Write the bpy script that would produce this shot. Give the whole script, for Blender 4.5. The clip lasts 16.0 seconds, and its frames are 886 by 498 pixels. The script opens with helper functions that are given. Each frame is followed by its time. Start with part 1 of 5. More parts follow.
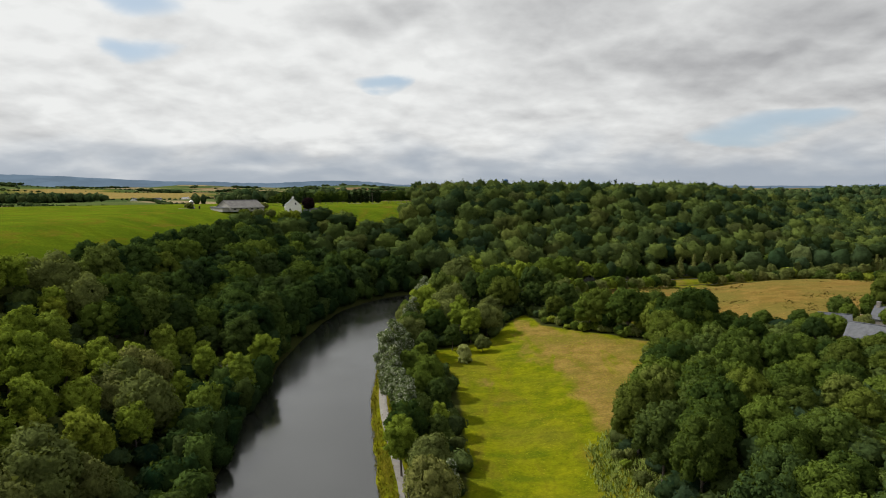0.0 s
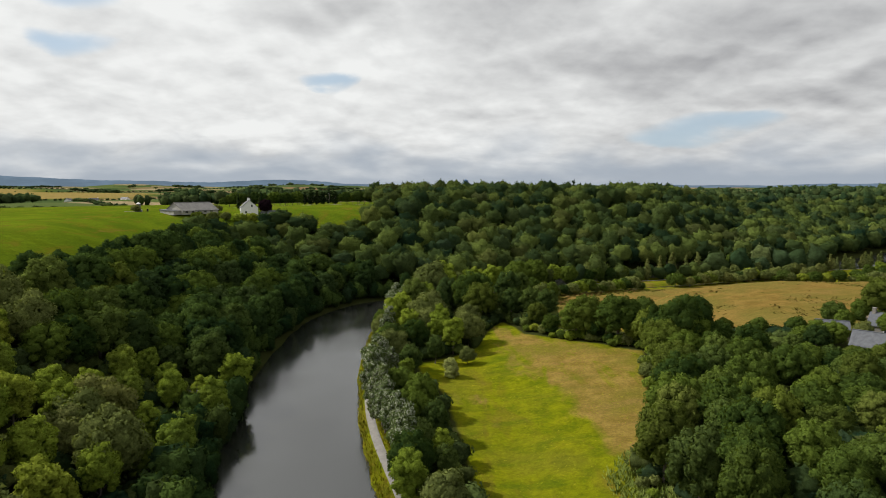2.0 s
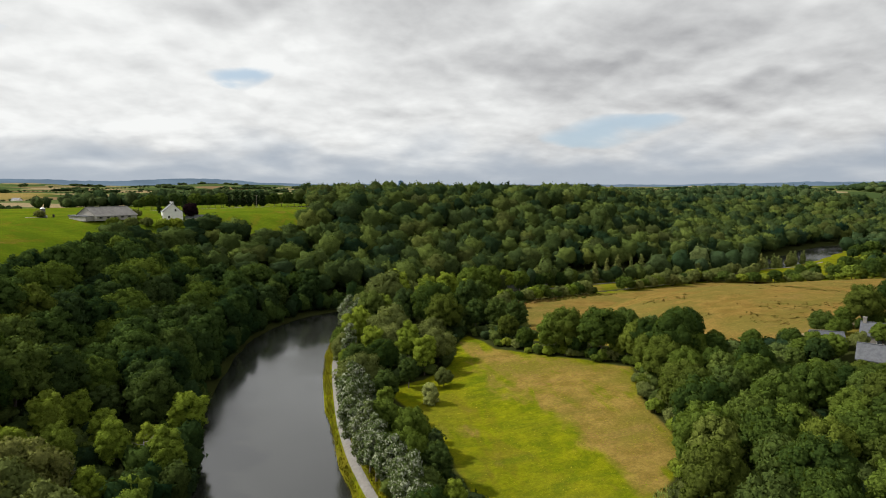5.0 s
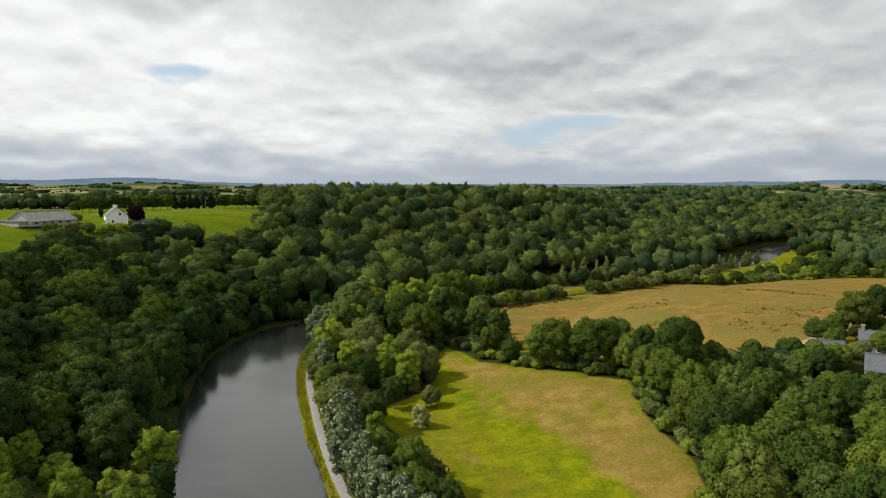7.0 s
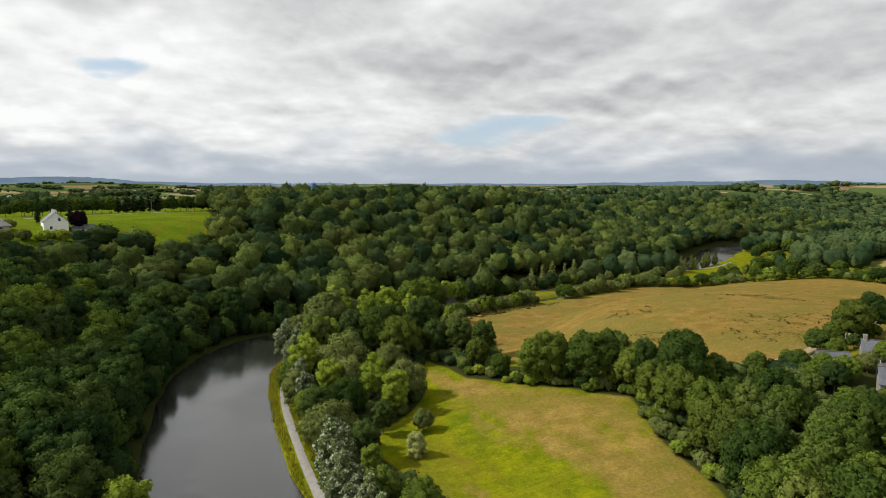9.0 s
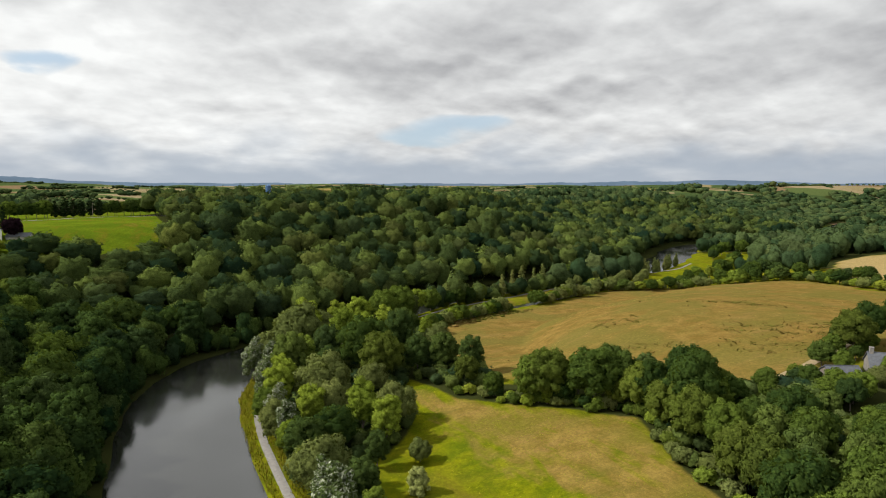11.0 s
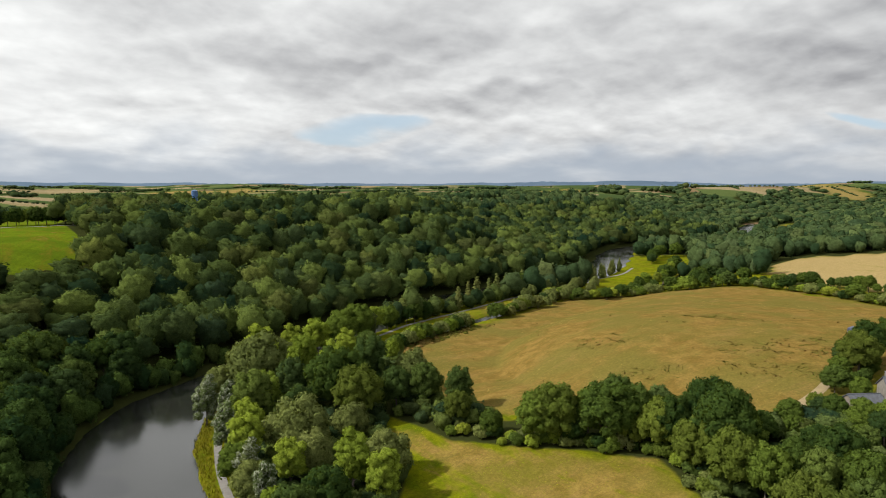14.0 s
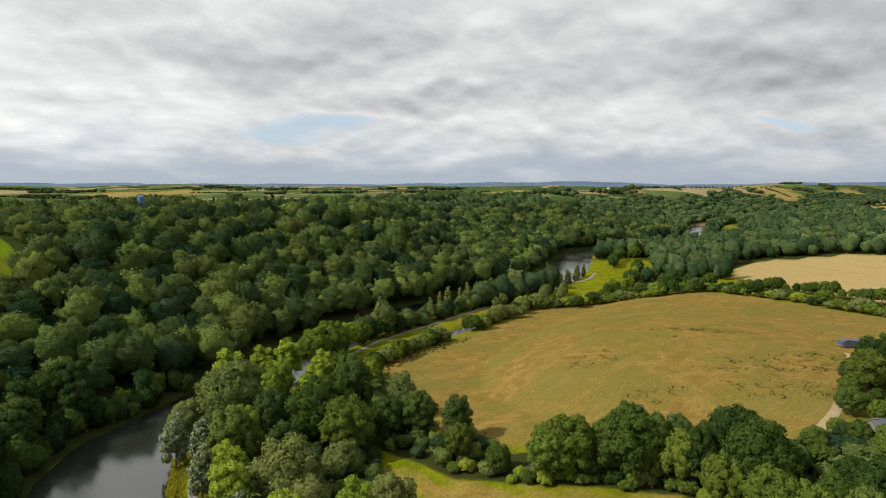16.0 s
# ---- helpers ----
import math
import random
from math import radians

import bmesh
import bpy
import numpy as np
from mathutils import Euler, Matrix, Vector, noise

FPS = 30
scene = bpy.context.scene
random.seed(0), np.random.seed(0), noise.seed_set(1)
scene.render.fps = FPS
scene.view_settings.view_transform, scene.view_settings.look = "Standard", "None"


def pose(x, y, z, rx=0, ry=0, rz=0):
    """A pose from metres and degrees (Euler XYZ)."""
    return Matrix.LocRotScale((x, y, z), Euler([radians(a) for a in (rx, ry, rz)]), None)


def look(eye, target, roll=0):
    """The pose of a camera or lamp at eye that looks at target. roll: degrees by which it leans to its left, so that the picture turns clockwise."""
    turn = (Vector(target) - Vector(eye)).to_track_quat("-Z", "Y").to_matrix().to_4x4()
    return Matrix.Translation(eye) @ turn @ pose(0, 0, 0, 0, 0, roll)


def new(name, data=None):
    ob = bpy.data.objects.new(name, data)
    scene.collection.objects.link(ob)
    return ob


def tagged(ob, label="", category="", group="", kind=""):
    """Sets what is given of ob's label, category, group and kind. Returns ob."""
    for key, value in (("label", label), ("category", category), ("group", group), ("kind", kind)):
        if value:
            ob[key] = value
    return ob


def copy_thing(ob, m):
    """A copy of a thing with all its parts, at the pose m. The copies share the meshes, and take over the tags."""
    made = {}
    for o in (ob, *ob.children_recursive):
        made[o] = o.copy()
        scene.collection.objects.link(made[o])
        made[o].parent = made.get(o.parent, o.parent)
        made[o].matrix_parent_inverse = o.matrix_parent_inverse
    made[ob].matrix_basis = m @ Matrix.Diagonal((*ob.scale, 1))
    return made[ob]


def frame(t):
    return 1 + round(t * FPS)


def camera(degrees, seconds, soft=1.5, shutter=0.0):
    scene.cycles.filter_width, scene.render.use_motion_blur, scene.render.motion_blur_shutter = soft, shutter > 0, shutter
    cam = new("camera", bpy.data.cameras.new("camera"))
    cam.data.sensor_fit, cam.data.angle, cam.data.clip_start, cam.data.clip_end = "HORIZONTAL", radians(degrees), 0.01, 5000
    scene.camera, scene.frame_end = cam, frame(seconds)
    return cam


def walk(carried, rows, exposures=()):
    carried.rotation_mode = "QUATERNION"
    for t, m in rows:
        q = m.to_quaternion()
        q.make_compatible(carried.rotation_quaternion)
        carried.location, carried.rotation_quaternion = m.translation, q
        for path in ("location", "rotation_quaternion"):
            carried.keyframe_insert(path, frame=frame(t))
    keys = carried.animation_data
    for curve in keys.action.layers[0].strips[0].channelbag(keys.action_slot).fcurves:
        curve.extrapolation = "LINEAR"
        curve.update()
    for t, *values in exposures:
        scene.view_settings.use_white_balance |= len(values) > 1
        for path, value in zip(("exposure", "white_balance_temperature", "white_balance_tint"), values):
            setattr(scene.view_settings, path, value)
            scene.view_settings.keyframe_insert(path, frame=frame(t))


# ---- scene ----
cam = camera(70.71, 16.0, 1.0)
PATH = [
    (0, (0.00, 0.00, 52.80), (0.00, 99.53, 43.16), 0.10),
    (1, (-5.24, 5.72, 53.47), (-1.18, 105.17, 43.77), 0.10),
    (2, (-10.20, 11.69, 54.12), (-1.89, 110.86, 44.36), 0.11),
    (3, (-14.89, 17.89, 54.77), (-2.25, 116.60, 44.95), 0.11),
    (4, (-19.30, 24.32, 55.42), (-2.34, 122.37, 45.55), 0.12),
    (5, (-23.43, 30.98, 56.10), (-2.20, 128.20, 46.18), 0.12),
    (6, (-27.29, 37.87, 56.82), (-1.87, 134.07, 46.85), 0.13),
    (7, (-30.88, 44.99, 57.59), (-1.37, 140.01, 47.57), 0.14),
    (8, (-34.19, 52.32, 58.43), (-0.68, 146.00, 48.36), 0.15),
    (9, (-37.22, 59.88, 59.34), (0.20, 152.06, 49.24), 0.16),
    (10, (-39.98, 67.64, 60.34), (1.28, 158.17, 50.21), 0.17),
    (11, (-42.47, 75.62, 61.45), (2.57, 164.33, 51.30), 0.18),
    (12, (-44.68, 83.80, 62.69), (4.07, 170.52, 52.51), 0.19),
    (13, (-46.62, 92.19, 64.05), (5.79, 176.75, 53.86), 0.21),
    (14, (-48.28, 100.78, 65.56), (7.71, 183.01, 55.38), 0.22),
    (15, (-49.67, 109.57, 67.23), (9.81, 189.31, 57.06), 0.24),
    (16, (-50.79, 118.56, 69.08), (12.04, 195.69, 58.93), 0.25),
]
walk(cam, [(t, look(eye, target, roll)) for t, eye, target, roll in PATH],
     [(0.0, -0.17), (5.0, -0.05), (16.0, 0.04)])
# ---- light ----
SUN_FROM = Vector((-0.94, 0.33, 0.0)).normalized()
SUN_HEIGHT = radians(41)
world = bpy.data.worlds.new("sky")
scene.world = world
world.use_nodes = True
scene.view_settings.exposure = 0.0


class Nodes:
    """Short hand for node trees."""

    def __init__(self, tree):
        self.tree = tree

    def add(self, kind, ins=None, **props):
        n = self.tree.nodes.new(kind)
        for k, v in props.items():
            setattr(n, k, v)
        for k, v in (ins or {}).items():
            self.put(n.inputs[k], v)
        return n

    def put(self, socket, v):
        if isinstance(v, bpy.types.NodeSocket):
            self.tree.links.new(v, socket)
        else:
            socket.default_value = v

    def math(self, op, a, b=0.0, c=0.0, clamp=False):
        return self.add("ShaderNodeMath", {0: a, 1: b, 2: c}, operation=op, use_clamp=clamp).outputs[0]

    def mix(self, f, a, b, blend="MIX"):
        n = self.add("ShaderNodeMix", data_type="RGBA", blend_type=blend)
        self.put(n.inputs[0], f), self.put(n.inputs[6], a), self.put(n.inputs[7], b)
        return n.outputs[2]

    def noise(self, vector, scale, detail=4.0, rough=0.55, distort=0.0):
        return self.add("ShaderNodeTexNoise", {"Vector": vector, "Scale": scale, "Detail": detail, "Roughness": rough, "Distortion": distort}).outputs["Fac"]

    def ramp(self, f, lo, hi, a=0.0, b=1.0):
        return self.add("ShaderNodeMapRange", {0: f, 1: lo, 2: hi, 3: a, 4: b}, interpolation_type="SMOOTHSTEP").outputs[0]


def build_sky():
    t = world.node_tree
    t.nodes.clear()
    n = Nodes(t)
    sky = n.add("ShaderNodeTexSky", sky_type="NISHITA", sun_disc=False, sun_elevation=SUN_HEIGHT,
                sun_rotation=math.atan2(SUN_FROM.x, SUN_FROM.y), air_density=1.0, dust_density=1.5)
    way = n.add("ShaderNodeTexCoord").outputs["Generated"]
    xyz = n.add("ShaderNodeSeparateXYZ", {0: way})
    az = n.math("ARCTAN2", xyz.outputs[0], xyz.outputs[1])
    el = n.math("ARCSINE", xyz.outputs[2])
    # a layer of cloud seen from below, flatter towards the horizon
    up = n.math("MAXIMUM", xyz.outputs[2], 0.0)
    k = n.math("DIVIDE", 1.0, n.math("ADD", up, 0.30))
    layer = n.add("ShaderNodeVectorMath", {0: n.add("ShaderNodeCombineXYZ", {0: xyz.outputs[0], 1: xyz.outputs[1], 2: 0.0}).outputs[0], "Scale": k}, operation="SCALE").outputs[0]
    nearer = n.add("ShaderNodeVectorMath", {0: layer, "Scale": 0.955}, operation="SCALE").outputs[0]
    big, mid, small = n.noise(layer, 1.3, 3.0, 0.45, 0.2), n.noise(layer, 3.0, 5.0, 0.44, 0.25), n.noise(layer, 9.0, 4.0, 0.5, 0.2)
    mid_above, small_above = n.noise(nearer, 3.0, 5.0, 0.44, 0.25), n.noise(nearer, 9.0, 4.0, 0.5, 0.2)
    relief = n.math("ADD", n.math("MULTIPLY", n.math("SUBTRACT", mid, mid_above), 0.40), n.math("MULTIPLY", n.math("SUBTRACT", small, small_above), 0.30))
    sway = n.math("ADD", n.math("SUBTRACT", big, 0.5), n.math("MULTIPLY", n.math("SUBTRACT", mid, 0.5), 0.9))
    wa = n.math("ADD", az, n.math("MULTIPLY", sway, radians(14)))
    we = n.math("ADD", el, n.math("MULTIPLY", sway, radians(5.0)))

    def spot(a, e, w, h):
        ga, ge = n.math("DIVIDE", n.math("SUBTRACT", wa, radians(a)), radians(w)), n.math("DIVIDE", n.math("SUBTRACT", we, radians(e)), radians(h))
        return n.math("ADD", n.math("MULTIPLY", ga, ga), n.math("MULTIPLY", ge, ge))

    grey = n.math("MULTIPLY", n.ramp(big, 0.46, 0.66), n.ramp(el, radians(12), radians(24), 0.30, 0.8))
    for a, e, w, h, d in BANKS:
        grey = n.math("MAXIMUM", grey, n.math("MULTIPLY", n.ramp(spot(a, e, w, h), 2.3, -0.4), d))
    tone = n.math("SUBTRACT", n.ramp(az, radians(-40), radians(75), 0.95, 0.68), n.math("MULTIPLY", grey, 0.31))
    tone = n.math("ADD", tone, n.math("MULTIPLY", relief, n.ramp(el, radians(0.5), radians(3.0), 0.4, 1.0)))
    tone = n.math("ADD", tone, n.math("MULTIPLY", n.math("SUBTRACT", mid, 0.5), -0.10))
    tone = n.math("MINIMUM", n.math("MAXIMUM", tone, 0.36), 0.96)
    cloud = n.add("ShaderNodeCombineColor", {0: tone, 1: n.math("MULTIPLY", tone, 1.012), 2: n.math("ADD", n.math("MULTIPLY", tone, 0.97), 0.03)}).outputs[0]
    low = n.ramp(n.math("ADD", el, n.math("MULTIPLY", n.math("SUBTRACT", mid, 0.5), radians(7.0))), radians(0.4), radians(5.0))
    cloud = n.mix(low, n.mix(0.85, cloud, (0.37, 0.43, 0.51, 1)), cloud)
    # gaps of blue between the clouds
    hole = n.math("MULTIPLY", n.ramp(big, 0.34, 0.24), n.ramp(el, radians(17), radians(24), 0.0, 0.6))
    for a, e, w, h in GAPS:
        hole = n.math("MAXIMUM", hole, n.math("MULTIPLY", n.ramp(spot(a, e, w, h), 1.4, 0.0), 0.85))
    blue = n.mix(0.6, n.add("ShaderNodeVectorMath", {0: sky.outputs[0], 1: (0.10, 0.10, 0.10)}, operation="MULTIPLY").outputs[0], (0.56, 0.73, 0.90, 1))
    back = n.add("ShaderNodeBackground", {"Color": n.mix(hole, cloud, blue), "Strength": 1.0})
    n.add("ShaderNodeOutputWorld", {0: back.outputs[0]})


# azimuth, height, breadth and depth in degrees of the grey banks of cloud (and how dark) and of the blue gaps
BANKS = [(22, 10.3, 11, 2.4, 0.9), (9, 14.5, 8, 2.2, 0.8), (-7, 14.6, 6, 1.6, 0.8), (33, 13.5, 8, 2.2, 0.75), (37, 7.6, 8, 1.2, 0.75), (-34.5, 5.2, 4, 1.6, 0.75), (67, 9.5, 9, 2.6, 0.8),
         (50, 10, 7, 1.6, 0.5), (72, 13.5, 9, 2.6, 0.6), (10, 6.5, 5, 0.8, 0.4), (-15, 3.2, 9, 0.9, 0.45)]
GAPS = [(-25.5, 14.8, 3.8, 1.2), (-24.4, 11.6, 3.0, 0.9), (28.4, 5.5, 4.2, 0.9), (-5.3, 9.3, 2.4, 0.8), (68.0, 5.0, 4.0, 0.6)]
build_sky()
sun = new("sun", bpy.data.lights.new("sun", "SUN"))
sun.data.energy, sun.data.angle, sun.data.color = 5.0, radians(1.2), (1.0, 0.955, 0.88)
sun.matrix_world = look(SUN_FROM * math.cos(SUN_HEIGHT) * 50 + Vector((0, 0, 50 * math.sin(SUN_HEIGHT))), (0, 0, 0))

# ---- plan ----
RIVER = [(-22, -140), (-22, 0), (-24, 60), (-25.5, 101), (-28.3, 120), (-32, 146), (-34.3, 184), (-34.2, 215), (-32.8, 240), (-29.8, 262),
         (-19.5, 289), (0, 302), (20, 316), (60, 347), (100, 372), (160, 391), (230, 405), (290, 414), (350, 447), (400, 482), (445, 513), (490, 530),
         (560, 531), (669, 524), (760, 566), (860, 618), (1000, 688), (1200, 745), (1700, 800), (2600, 900), (4900, 1200)]
CANAL = [(38, 301), (70, 317), (105, 329), (140, 339), (180, 352), (230, 374), (270, 395)]
PATHWAY = [(0, -140), (-4, 40), (-6, 100), (-10, 121), (-13.6, 140), (-15.7, 157), (-16.6, 175), (-16.6, 194), (-16, 220), (-14.4, 238), (-9, 262), (3, 281), (24, 299),
           (56, 322), (97, 344), (122, 351), (161, 363), (230, 385), (290, 396), (318, 402), (350, 420)]
FOOT = [(10, -140), (26, 20), (36, 95), (46, 130), (60, 160), (66, 200), (70, 225), (88, 268), (112, 292), (150, 308), (200, 325), (245, 335), (300, 345), (350, 375), (420, 430), (560, 455), (700, 470), (950, 560), (1700, 720), (4900, 1100)]
MEADOW = [(5, -120), (10, -120), (24, 20), (30, 60), (33, 96), (32, 115), (37, 124), (45, 132), (50, 142), (52, 158), (57, 170), (61, 180), (52, 195), (41, 211), (35, 220), (34, 236), (33, 249), (25, 232), (18, 212), (8, 202),
          (-3, 196), (-2, 188), (3.4, 167), (4.5, 138), (4.5, 107)]
PASTURE = [(47, 236), (64, 283), (72, 308), (106, 318), (150, 328), (206, 346), (245, 334), (288, 300), (277, 248), (256, 201), (228, 176), (175, 165), (140, 160), (123, 170), (106, 166), (90, 170), (81, 186), (76, 198), (66, 214), (54, 224)]


def along(line, x, y):
    """The distance to a line of points, and the side: over 0 to the left of its way."""
    best, side = np.full(np.shape(x), 1e9), np.zeros(np.shape(x))
    for (ax, ay), (bx, by) in zip(line, line[1:]):
        dx, dy = bx - ax, by - ay
        k = np.clip(((x - ax) * dx + (y - ay) * dy) / (dx * dx + dy * dy), 0, 1)
        px, py = x - ax - k * dx, y - ay - k * dy
        d = np.hypot(px, py)
        nearer = d < best
        best = np.where(nearer, d, best)
        side = np.where(nearer, np.sign(dx * py - dy * px), side)
    return best, side


def inside(poly, x, y):
    """How far inside a closed outline a place lies, under 0 outside."""
    d, _ = along(poly + poly[:1], x, y)
    odd = np.zeros(np.shape(x), bool)
    for (ax, ay), (bx, by) in zip(poly, poly[1:] + poly[:1]):
        odd ^= ((ay > y) != (by > y)) & (x < (bx - ax) * (y - ay) / (by - ay + 1e-12) + ax)
    return np.where(odd, d, -d)


def smooth(v):
    v = np.clip(v, 0, 1)
    return v * v * (3 - 2 * v)


def waves(x, y, size, seed):
    """Soft rolling noise from a few sines, about -1 to 1."""
    r = np.random.RandomState(seed)
    out = 0
    for k in range(6):
        a, p, f = r.uniform(0, 6.28), r.uniform(0, 6.28), r.uniform(0.6, 1.7) / size
        out = out + np.sin((x * np.cos(a) + y * np.sin(a)) * f * 6.28 + p)
    return out / 3.0


HALF = 14.9


def height(x, y):
    """The lie of the land over the water."""
    x, y = np.asarray(x, float), np.asarray(y, float)
    d, side = along(RIVER, x, y)
    d = d - HALF
    north = side > 0
    # the wooded valley side and the plateau behind it
    w = np.interp(x, [40, 200, 340, 900], [118, 118, 260, 300])
    bend = smooth((40 - x) / 60)
    w = w * (1 - bend) + bend * np.interp(y, [250, 340], [97, 140])
    plateau = np.interp(x, [-60, 0, 60, 480, 950], [39.3, 37.8, 37.5, 38.5, 49])
    hill = plateau * smooth(d / w) + np.interp(x, [-150, 0], [-3, 0]) * smooth((d - 130) / 170) - np.interp(x, [-150, 50], [9, 24]) * smooth((d - 330) / 450) + smooth((d - 300) / 400) * 4 * waves(x, y, 500, 4)
    # the meadow and the pasture's hill on the other side
    f, fs = along(FOOT, x, y)
    s = np.where(fs < 0, f, 0)
    ramp = 0.15 * np.clip(x - 15, 0, 46) * (1 - smooth((y - 222) / 45))
    a = np.interp(x, [60, 150, 270, 450, 900], [20, 20, 11, 15, 30]) - ramp
    rise = ramp + a * (1 - np.exp(-s / np.interp(x, [120, 200], [35, 45]))) + 0.05 * np.clip(s - 110, 0, 420) * smooth((x - 150) / 120) + smooth((s - 300) / 300) * 5 * waves(x, y, 500, 9)
    rise = rise - 5.0 * np.exp(-((x - 74) ** 2 + (y - 128) ** 2) / 24 ** 2)
    land = np.where(north, hill, rise) + 1.15 + 0.12 * waves(x, y, 16, 2)
    far = smooth((np.hypot(x, y) - 900) / 2900)
    land = land + far * (27 + 12 * waves(x, y, 1300, 3))
    bank = smooth(d / 3.2)
    z = np.where(d > 0, 0.25 + (land - 0.25) * bank, 0.25 - 1.8 * smooth(-d / 2.5))
    c, _ = along(CANAL, x, y)
    return np.minimum(z, np.where(c < 9, -1.0 + 2.4 * smooth((c - 2.4) / 2.4), 1e9))


# ---- materials ----
def material(name):
    m = bpy.data.materials.new(name)
    m.use_nodes = True
    m.node_tree.nodes.clear()
    return m, Nodes(m.node_tree)


def finish(n, shader, bump=None, strength=0.3, distance=0.1):
    n.add("ShaderNodeOutputMaterial", {0: shader.outputs[0]})
    if bump is not None:
        b = n.add("ShaderNodeBump", {"Strength": strength, "Distance": distance, "Height": bump})
        n.put(shader.inputs["Normal"], b.outputs[0])


def leaves(name, dark, light, tint="object", grain=1.0, under=None):
    """Foliage: a tint for each tree, a shade for each leaf, light shining through."""
    m, n = material(name)
    if tint == "object":
        own = n.add("ShaderNodeObjectInfo").outputs["Random"]
    else:
        own = n.add("ShaderNodeAttribute", attribute_name="tint").outputs["Fac"]
    leaf = n.add("ShaderNodeNewGeometry").outputs["Random Per Island"]
    f = n.math("ADD", n.math("MULTIPLY", own, 0.78), n.math("MULTIPLY", leaf, 0.22))
    col = n.mix(f, (*dark, 1), (*light, 1))
    warm = n.ramp(n.math("FRACT", n.math("MULTIPLY", own, 7.3)), 0.70, 1.0)
    col = n.mix(n.math("MULTIPLY", warm, 0.25), col, (light[0] * 1.35, light[1] * 0.95, light[2], 1))
    cool = n.ramp(n.math("FRACT", n.math("MULTIPLY", own, 13.7)), 0.72, 1.0)
    col = n.mix(n.math("MULTIPLY", cool, 0.28), col, (dark[0] * 0.9 + 0.03, dark[1] * 0.9 + 0.035, dark[2] + 0.028, 1))
    if under:
        col = n.mix(n.ramp(leaf, 0.55, 0.80), col, (*under, 1))
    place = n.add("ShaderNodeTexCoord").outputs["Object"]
    # foliage grain, also painting shade between the clumps into the leaf colour
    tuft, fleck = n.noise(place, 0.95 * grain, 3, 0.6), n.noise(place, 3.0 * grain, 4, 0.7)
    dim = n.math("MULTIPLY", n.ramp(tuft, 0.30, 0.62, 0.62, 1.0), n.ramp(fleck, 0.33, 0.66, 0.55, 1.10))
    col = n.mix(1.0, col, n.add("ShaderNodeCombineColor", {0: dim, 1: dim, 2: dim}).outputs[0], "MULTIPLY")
    d = n.add("ShaderNodeBsdfDiffuse", {"Color": col, "Roughness": 0.3})
    tr = n.add("ShaderNodeBsdfTranslucent", {"Color": n.mix(0.6, col, (light[0] * 1.35, light[1] * 1.4, light[2] * 0.8, 1))})
    mx = n.add("ShaderNodeMixShader", {0: 0.18, 1: d.outputs[0], 2: tr.outputs[0]})
    finish(n, mx)
    return m


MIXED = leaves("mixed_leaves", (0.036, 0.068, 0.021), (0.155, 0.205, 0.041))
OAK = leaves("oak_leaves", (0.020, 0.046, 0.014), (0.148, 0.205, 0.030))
# darker greens that hold the shade of the river bank's slope
SHADED = leaves("shaded_bank_leaves", (0.014, 0.036, 0.015), (0.085, 0.135, 0.030))
THICKET = leaves("shaded_thicket_leaves", (0.012, 0.033, 0.014), (0.095, 0.145, 0.030), "tint")
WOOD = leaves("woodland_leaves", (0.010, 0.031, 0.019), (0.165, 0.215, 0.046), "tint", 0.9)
# haze painted into the far woods' colour: bluer, with lifted darks
FARWOOD = leaves("haze_toned_leaves", (0.030, 0.060, 0.026), (0.120, 0.165, 0.055), "tint", 0.45)
# ash's lighter green, raised further to paint in sunlight
ASH = leaves("sun_brightened_ash_leaves", (0.115, 0.172, 0.022), (0.300, 0.375, 0.044))
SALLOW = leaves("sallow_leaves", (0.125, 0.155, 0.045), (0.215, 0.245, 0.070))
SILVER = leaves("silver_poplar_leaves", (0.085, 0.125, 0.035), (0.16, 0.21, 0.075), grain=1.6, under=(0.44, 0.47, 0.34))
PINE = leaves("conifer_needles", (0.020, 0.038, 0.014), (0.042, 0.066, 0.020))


def blades(name, a, b):
    """Grass blades: plain, a shade for each clump."""
    m, n = material(name)
    own = n.add("ShaderNodeAttribute", attribute_name="tint").outputs["Fac"]
    s = n.add("ShaderNodeBsdfDiffuse", {"Color": n.mix(own, (*a, 1), (*b, 1))})
    n.add("ShaderNodeOutputMaterial", {0: s.outputs[0]})
    return m


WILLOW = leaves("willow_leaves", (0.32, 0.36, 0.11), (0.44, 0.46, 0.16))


def bark_material():
    m, n = material("bark")
    p = n.add("ShaderNodeTexCoord").outputs["Object"]
    f = n.noise(p, 3.0, 6, 0.7)
    s = n.add("ShaderNodeBsdfPrincipled", {"Base Color": n.mix(f, (0.05, 0.04, 0.03, 1), (0.17, 0.14, 0.11, 1)), "Roughness": 0.9})
    finish(n, s, f, 0.6, 0.05)
    return m


BARK = bark_material()


